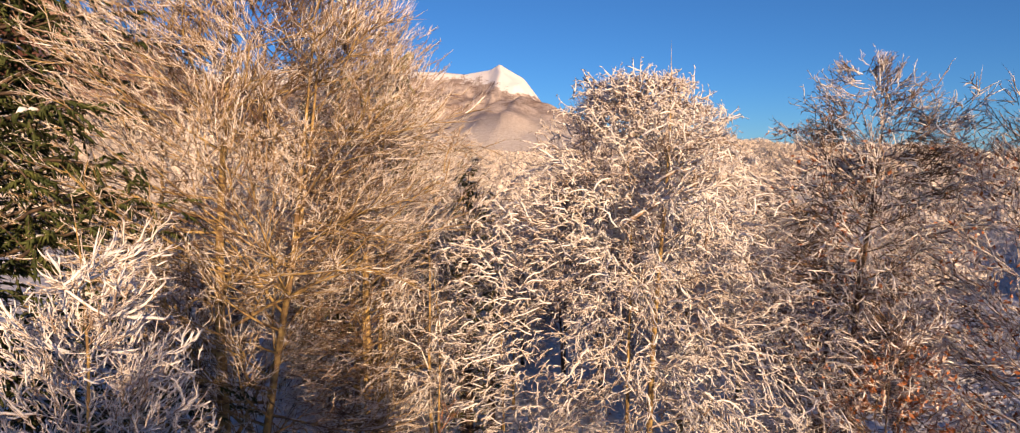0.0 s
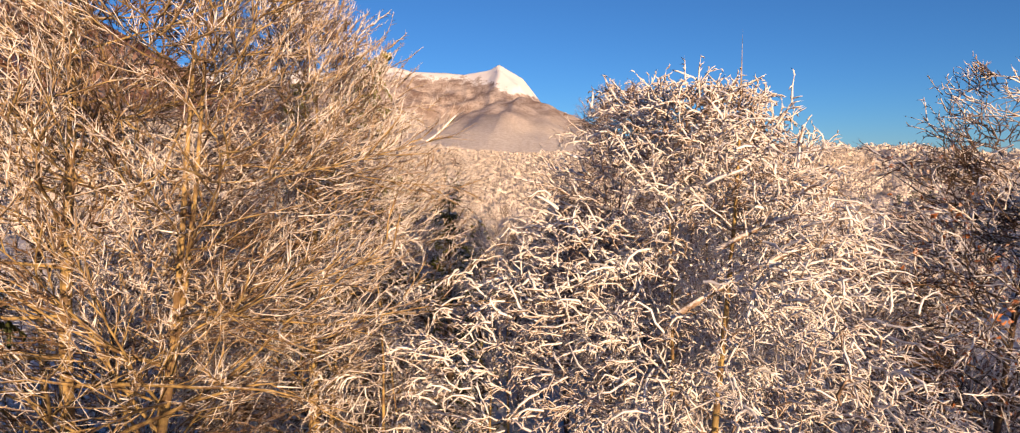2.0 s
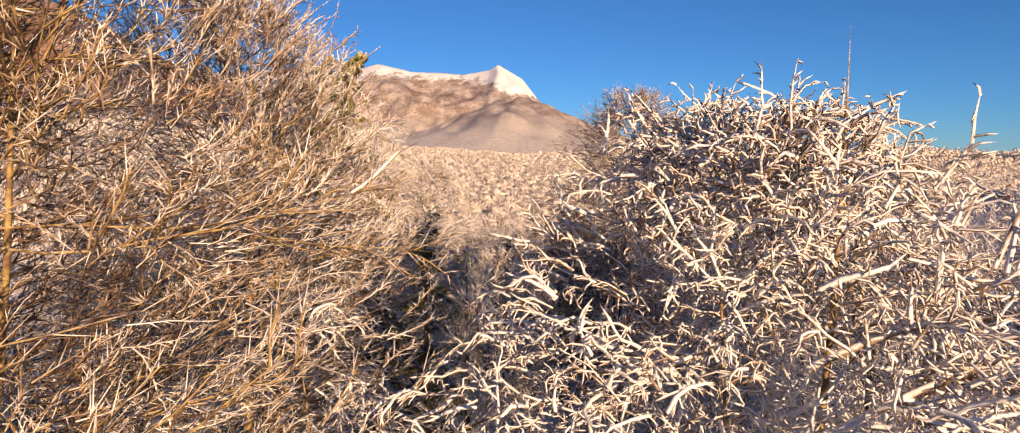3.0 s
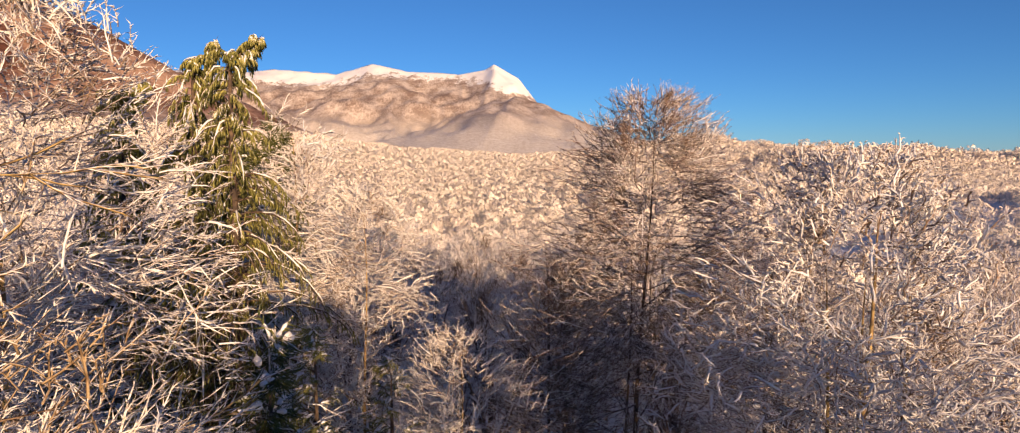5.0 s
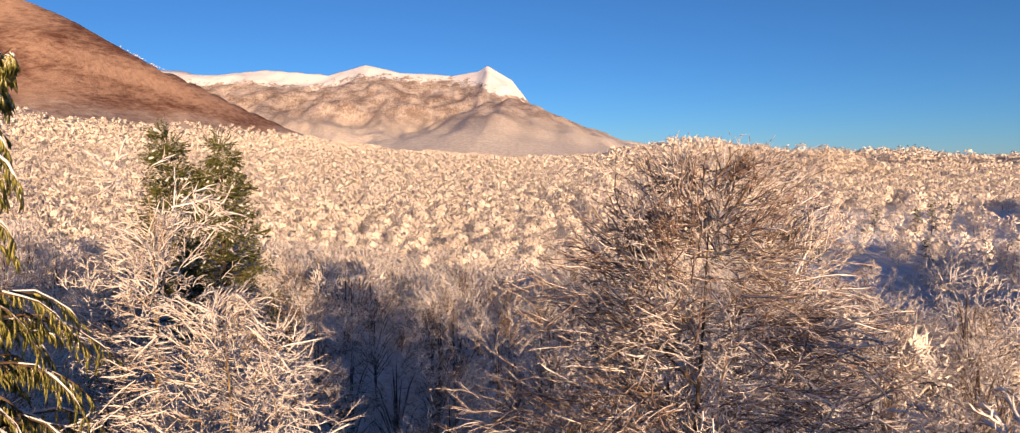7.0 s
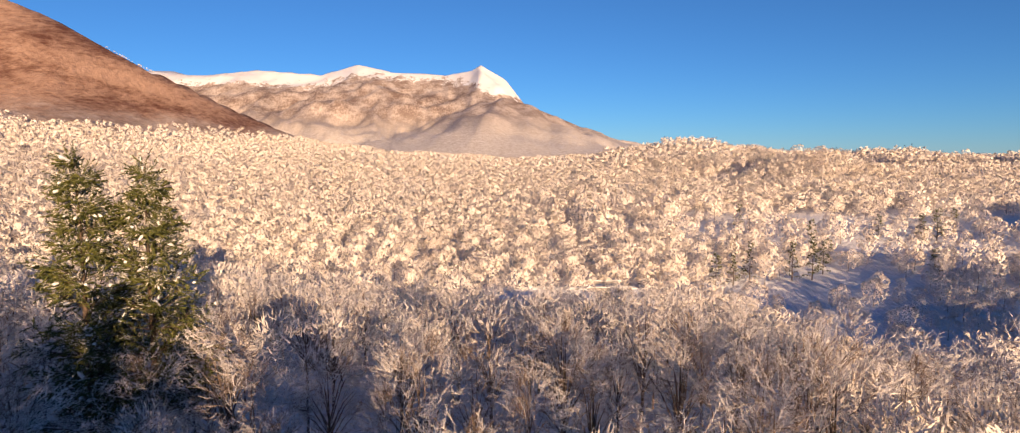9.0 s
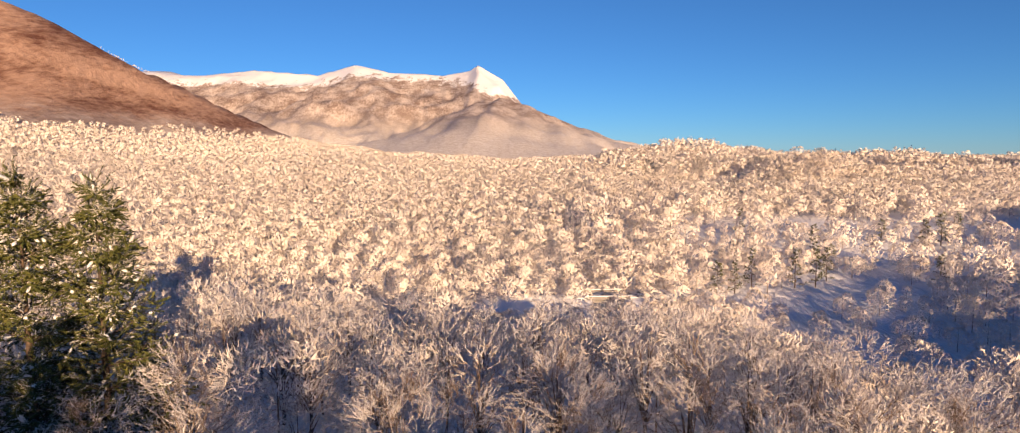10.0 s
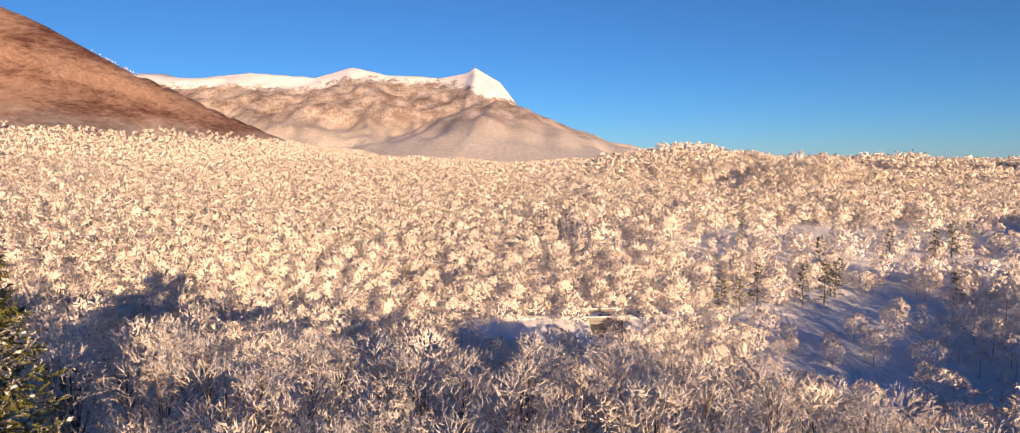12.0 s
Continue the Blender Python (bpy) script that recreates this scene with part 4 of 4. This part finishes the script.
def groves(name, label, cell, near, far, kinds, variants, gap, drop):
    """A wide forest in square groves: a few are built, the rest share their meshes, each laid on the slope.
    Groves at a clearing or the upper edge of the frost are left out and their trees given back as single sites."""
    root = tagged(new(name), label, "woodland", kind="stuff")
    made = []
    for _ in range(variants):
        sites = apart(np.stack([rng.uniform(-cell / 2, cell / 2, 900), rng.uniform(-cell / 2, cell / 2, 900), rng.uniform(0.85, 1.15, 900), rng.uniform(0, 6.28, 900), rng.uniform(0.88, 1.1, 900)], 1), gap)
        made.append(wood_mesh("grove", sites, kinds, MAT_WOOD, lambda x, y: 0 * x))
    used, loose = 0, []
    for cx in np.arange(-1000, 1001, cell):
        for cy in np.arange(0, 1400, cell):
            d, a = math.hypot(cx - 3, cy - 40), math.atan2(cx - 3, cy - 40)
            if not near <= d < far or abs(a) > 0.76:
                continue
            h = cell * 0.5
            z, zx, zy = float(land(cx, cy)), float(land(cx + h, cy) - land(cx - h, cy)) / cell, float(land(cx, cy + h) - land(cx, cy - h)) / cell
            edge = 60 if cx > -200 else float(np.interp(cx, [-620, -380], [66, 52]))
            if z > edge + drop:
                continue
            if z + abs(zx) * h + abs(zy) * h > edge or any(abs(cx - u) < h + p and abs(cy - v) < h + q for u, v, p, q in CLEARINGS) or (cx > 20 and cy < 330):
                loose.append((cx, cy))
                continue
            ob = made[used] if used < variants else new("grove", made[int(rng.integers(0, variants))].data)
            used += 1
            ob.parent = root
            turn = Matrix.Rotation(float(rng.integers(0, 4)) * math.pi / 2, 4, "Z")
            normal = Vector((-zx, -zy, 1)).normalized()
            ob.matrix_local = Matrix.Translation((cx, cy, z)) @ Vector((0, 0, 1)).rotation_difference(normal).to_matrix().to_4x4() @ turn
    sites = []
    for cx, cy in loose:
        n = int((cell / gap) ** 2 * 3)
        sites.append(np.stack([rng.uniform(cx - cell / 2, cx + cell / 2, n), rng.uniform(cy - cell / 2, cy + cell / 2, n), rng.uniform(0.8, 1.2, n), rng.uniform(0, 6.28, n), rng.uniform(0.88, 1.1, n)], 1))
    sites = apart(np.concatenate(sites), gap)
    keep = np.ones(len(sites), bool)
    for u, v, p, q in CLEARINGS:
        keep &= ((sites[:, 0] - u) / p) ** 2 + ((sites[:, 1] - v) / q) ** 2 > 1
    line = np.where(sites[:, 0] > -200, 60, np.interp(sites[:, 0], [-620, -380], [70, 55])) * rng.uniform(0.75, 1.12, len(sites))
    return sites[keep & (land(sites[:, 0], sites[:, 1]) < line)]


def scatter(n, near, far, half, gap_noise=0.0):
    """Random sites in the fan ahead, away from roads and clearings."""
    d = np.sqrt(rng.random(n) * (far ** 2 - near ** 2) + near ** 2)
    a = rng.uniform(-half, half, n)
    x, y = 3 + d * np.sin(a), 40 + d * np.cos(a)
    ok = np.ones(n, bool)
    for cx, cy, u, v in CLEARINGS:
        ok &= ((x - cx) / u) ** 2 + ((y - cy) / v) ** 2 > 1
    x, y = x[ok], y[ok]
    return np.stack([x, y, rng.uniform(0.84, 1.12, len(x)) * np.where(x > 40 + 0.1 * y, rng.uniform(0.75, 1.25, len(x)), 1.0), rng.uniform(0, 6.28, len(x)), rng.uniform(0.92, 1.08, len(x))], 1)


def light_kinds(count, lobes, tufts, fat, long, seed, size=1.0, shell=0.8, broad=1.0):
    """Crowns for the joined woods: vertices, triangles, how many of those are the trunk's, and the normals.
    The tufts lie along the outside of the crown like a loose shell and are shaded as its rounded surface."""
    out = []
    for i in range(count):
        g = np.random.default_rng(seed + i)
        reach, tall = size * broad * g.uniform(3.2, 4.4), size * g.uniform(7.4, 9.4)
        a, b, c, d = dome(g, reach, tall, lobes, tufts, fat, long, 0.0, up=0.45, loose=0.55, deep=0.3)
        stem = tubes(a[0][:, [0, 4]], a[1][:, [0, 4]], 3)
        n = len(c[0])
        mid = c[0].mean(axis=1)
        out_way = unit((mid - np.array([0, 0, tall * 0.42])) / np.array([reach, reach, tall * 0.55]))
        along = c[0][:, 1] - c[0][:, 0]
        along = along - shell * (along * out_way).sum(1, keepdims=True) * out_way
        along = unit(along) * np.linalg.norm(c[0][:, 1] - c[0][:, 0], axis=1, keepdims=True)
        face = out_way + g.normal(size=(n, 3)) * 0.45
        side = unit(np.cross(along, face)) * c[1][:, :1]
        blade = np.stack([mid - along * 0.5 - side, mid - along * 0.5 + side, mid + along * 0.5], 1)
        front = np.cross(blade[:, 1] - blade[:, 0], blade[:, 2] - blade[:, 0])
        turn = (front * out_way).sum(1) < 0
        blade[turn] = blade[turn][:, ::-1]
        stem_faces = np.concatenate([f for f in stem[1] if f.shape[1] == 3])
        soft = unit(out_way * np.array([1, 1, 0.3]) + g.normal(size=(n, 3)) * 0.16).repeat(3, axis=0)
        around = unit(stem[0] * np.array([1, 1, 0]) + 1e-6)
        out.append((np.concatenate([stem[0], blade.reshape(-1, 3)]), np.concatenate([stem_faces, np.arange(n * 3).reshape(-1, 3) + len(stem[0])]), len(stem_faces), np.concatenate([around, soft])))
    return out


def apart(sites, gap):
    """Thin out sites that stand closer than gap."""
    cell = {}
    keep = []
    for i, (x, y) in enumerate(sites[:, :2]):
        key = (int(x // gap), int(y // gap))
        if all((x - sites[j, 0]) ** 2 + (y - sites[j, 1]) ** 2 > gap * gap for a in (-1, 0, 1) for b in (-1, 0, 1) for j in cell.get((key[0] + a, key[1] + b), ())):
            cell.setdefault(key, []).append(i)
            keep.append(i)
    return sites[keep]


def big_trees(sites):
    """Broad old trees in loose groups beyond the stream, with younger ones between."""
    side = (sites[:, 0] > 20) & (sites[:, 1] < 345)
    old = apart(sites[side], 5.5)
    old[:, 2] *= np.where(rng.random(len(old)) < 0.5, rng.uniform(1.15, 1.6, len(old)), rng.uniform(0.6, 1.0, len(old)))
    return np.concatenate([sites[~side], old])


def sparse(sites):
    """Leave the valley floor beyond the road half open, with low shrubs."""
    open_land = (sites[:, 0] > 34) & (sites[:, 1] > 140) & (sites[:, 1] < 330) & (sites[:, 0] > 34 + 0.25 * (sites[:, 1] - 140))
    sites[open_land, 2] *= rng.uniform(0.4, 1.0, open_land.sum())
    return sites[~open_land | (rng.random(len(sites)) < 0.9)]


near_sites = sparse(apart(scatter(9000, 22, 230, 0.78), 5.4))
taken = np.array([(x, y) for x, y, _ in spots] + [(a, b) for a, b, _ in KEEP_OFF])
near_sites = near_sites[[np.min(np.hypot(*(taken - s[:2]).T)) > 4.0 for s in near_sites]]
low_part = (np.abs(near_sites[:, 0] - 12) < 34) & (np.abs(near_sites[:, 1] - 165) < 32)
near_sites[low_part, 2] *= 0.72
close = np.hypot(near_sites[:, 0] - 4, near_sites[:, 1] - 50) < 95
woods("valley_wood", "dense frosted young woodland on the valley floor", near_sites[close], light_kinds(8, 18, 1900, 0.060, 0.72, 50, 1.3, 0.3), MAT_WOOD)
woods("valley_wood", "dense frosted woodland along the valley floor", near_sites[~close], light_kinds(8, 16, 850, 0.12, 0.80, 55, 1.12, 0.4), MAT_WOOD)
# trees added out of view, to break the edge of the knoll's shadow
knoll = np.stack([rng.normal(165, 30, 150), rng.normal(95, 17, 150), rng.uniform(0.8, 1.5, 150), rng.uniform(0, 6.28, 150), rng.uniform(0.9, 1.2, 150)], 1)
woods("valley_wood", "unseen frosted trees added on the shading knoll beside the valley", apart(knoll, 5.0), light_kinds(6, 12, 300, 0.16, 0.85, 58, 1.1, 0.4), MAT_WOOD)
mid_kinds = light_kinds(10, 12, 380, 0.175, 0.85, 60, 0.95, 0.35, 1.2)
mid_loose = groves("far_wood", "frosted forest across the wide valley", 36, 222, 560, mid_kinds, 6, 4.4, 0)
woods("far_wood", "frosted trees round the clearings and along the stream", sparse(big_trees(mid_loose)), light_kinds(8, 13, 460, 0.15, 0.8, 64, 0.95, 0.35, 1.1), MAT_WOOD)
far_kinds = light_kinds(10, 7, 84, 0.46, 1.35, 70, 0.9, 0.35, 1.3)
far_loose = groves("distant_wood", "distant frosted forest on the hills", 54, 545, 1300, far_kinds, 5, 4.8, 10)
crest = rng.uniform(-500, -440, 34)
far_loose = np.concatenate([far_loose, np.stack([crest, np.interp(crest, SPUR_X, SPUR_Y) + rng.uniform(-6, 6, 34), rng.uniform(0.25, 0.5, 34), rng.uniform(0, 6, 34), rng.uniform(0.9, 1.2, 34)], 1)])
woods("distant_wood", "thinning frosted trees at the foot of the brown slope", far_loose, light_kinds(8, 6, 46, 0.5, 1.3, 74, 0.85, 0.35, 1.2), MAT_WOOD)

# snow-laden pines of the open valley floor
pine = conifer("snowy_pine", 60, 209, 10.0, 2.6, 90, "small dark pine laden with snow", MAT_NEEDLE, whorls=28, sprays=6, tufts=4, snow=0.35, droop=-0.5, tuft=0.5, fat=0.09, pillow=0.22, curve=0.7, group="pines of the valley floor")
for x, y, grow in ((66, 213, 0.9), (72, 217, 1.1), (84, 218, 1.1), (90, 219, 1.15), (96, 225, 1.0), (95, 287, 1.1), (148, 262, 1.1), (157, 267, 1.2), (109, 259, 1.0), (122, 216, 0.9), (103, 236, 0.8), (138, 270, 0.9), (172, 280, 1.0),
                   # these seven are added out of view behind the start, to shade the wood
                   (-10, -7, 1.5), (-6, -9, 1.55), (-2, -7, 1.45), (2, -9, 1.5), (5, -7, 1.4), (0, -12, 1.6), (-8, -12, 1.6)):
    place_thing(pine, x, y, grow, float(x * 31 % 360))


# ---- the road that crosses the valley on a bank and a small bridge ----
def prism(name, profile, x0, x1, material, parent, label="", steps=24, rough=0.0):
    """A long body along x with the given (y, z) outline."""
    g = np.random.default_rng(5)
    n = len(profile)
    xs = np.linspace(x0, x1, steps)
    verts = np.array([[x, y + g.normal(0, rough), z + g.normal(0, rough)] for x in xs for y, z in profile])
    quads = np.array([[a * n + b, (a + 1) * n + b, (a + 1) * n + (b + 1) % n, a * n + (b + 1) % n] for a in range(steps - 1) for b in range(n)])
    ob = mesh_object(name, verts, [quads], material, parent, label)
    bm = bmesh.new()
    bm.from_mesh(ob.data)
    bm.verts.ensure_lookup_table()
    bm.faces.new([bm.verts[b] for b in range(n)])
    bm.faces.new([bm.verts[(steps - 1) * n + b] for b in reversed(range(n))])
    bmesh.ops.recalc_face_normals(bm, faces=bm.faces)
    bm.to_mesh(ob.data)
    bm.free()
    return ob


def asphalt_material():
    m = Nodes("snowy_asphalt", 0.8)
    n = m.noise(m.position(), 0.7, 5.0)
    return m.done(m.mix(m.step(n, 0.36, 0.5), (0.07, 0.07, 0.075), (0.62, 0.63, 0.66)))


def stone_material():
    m = Nodes("bridge_concrete", 0.85)
    n = m.noise(m.position(), 1.3, 5.0)
    return m.done(m.mix(n, (0.16, 0.15, 0.14), (0.36, 0.34, 0.32)))


MAT_ASPHALT, MAT_STONE = asphalt_material(), stone_material()
DECK = -9.4
road = tagged(new("road"), "narrow road on a snow bank with a small bridge", "road", kind="structure")
prism("embankment", [(186, -13.5), (191, -11.6), (195.6, DECK), (206, DECK), (212, -13.5)], -2, 26.5, MAT_SNOW, road, "snow-covered bank", 40, 0.12)
prism("embankment", [(186, -13.5), (195.6, DECK), (206, DECK), (212, -13.5)], 34, 46, MAT_SNOW, road, "snow-covered bank", 20, 0.12)
prism("roadway", [(197.0, DECK - 0.3), (197.0, DECK + 0.12), (203.6, DECK + 0.12), (203.6, DECK - 0.3)], -2, 46, MAT_ASPHALT, road, "wet dark asphalt with snow patches", 30)
bridge = tagged(new("bridge"), "small concrete road bridge with snow on its parapet", "bridge")
bridge.location = (30, 200, DECK)
prism("deck", [(-4.0, -0.95), (-4.0, -0.35), (4.6, -0.35), (4.6, -0.95)], -4.2, 4.7, MAT_STONE, bridge, steps=6)
for side in (-3.9, 4.2):
    prism("parapet", [(side - 0.16, -0.35), (side - 0.16, 0.55), (side + 0.16, 0.55), (side + 0.16, -0.35)], -4.6, 5.2, MAT_STONE, bridge, steps=8)
    prism("snow_cap", [(side - 0.22, 0.55), (side - 0.16, 0.78), (side + 0.16, 0.78), (side + 0.22, 0.55)], -4.6, 5.2, MAT_SNOW, bridge, steps=14, rough=0.02)
for side in (-3.6, 4.1):
    bm = bmesh.new()
    bmesh.ops.create_cube(bm, size=1.0, matrix=pose(side, 0.3, -2.6) @ Matrix.Diagonal((0.6, 8.0, 3.4, 1)))
    bmesh.ops.bevel(bm, geom=bm.edges[:], offset=0.06, segments=1, affect="EDGES")
    part("abutment", bm, MAT_STONE, bridge)
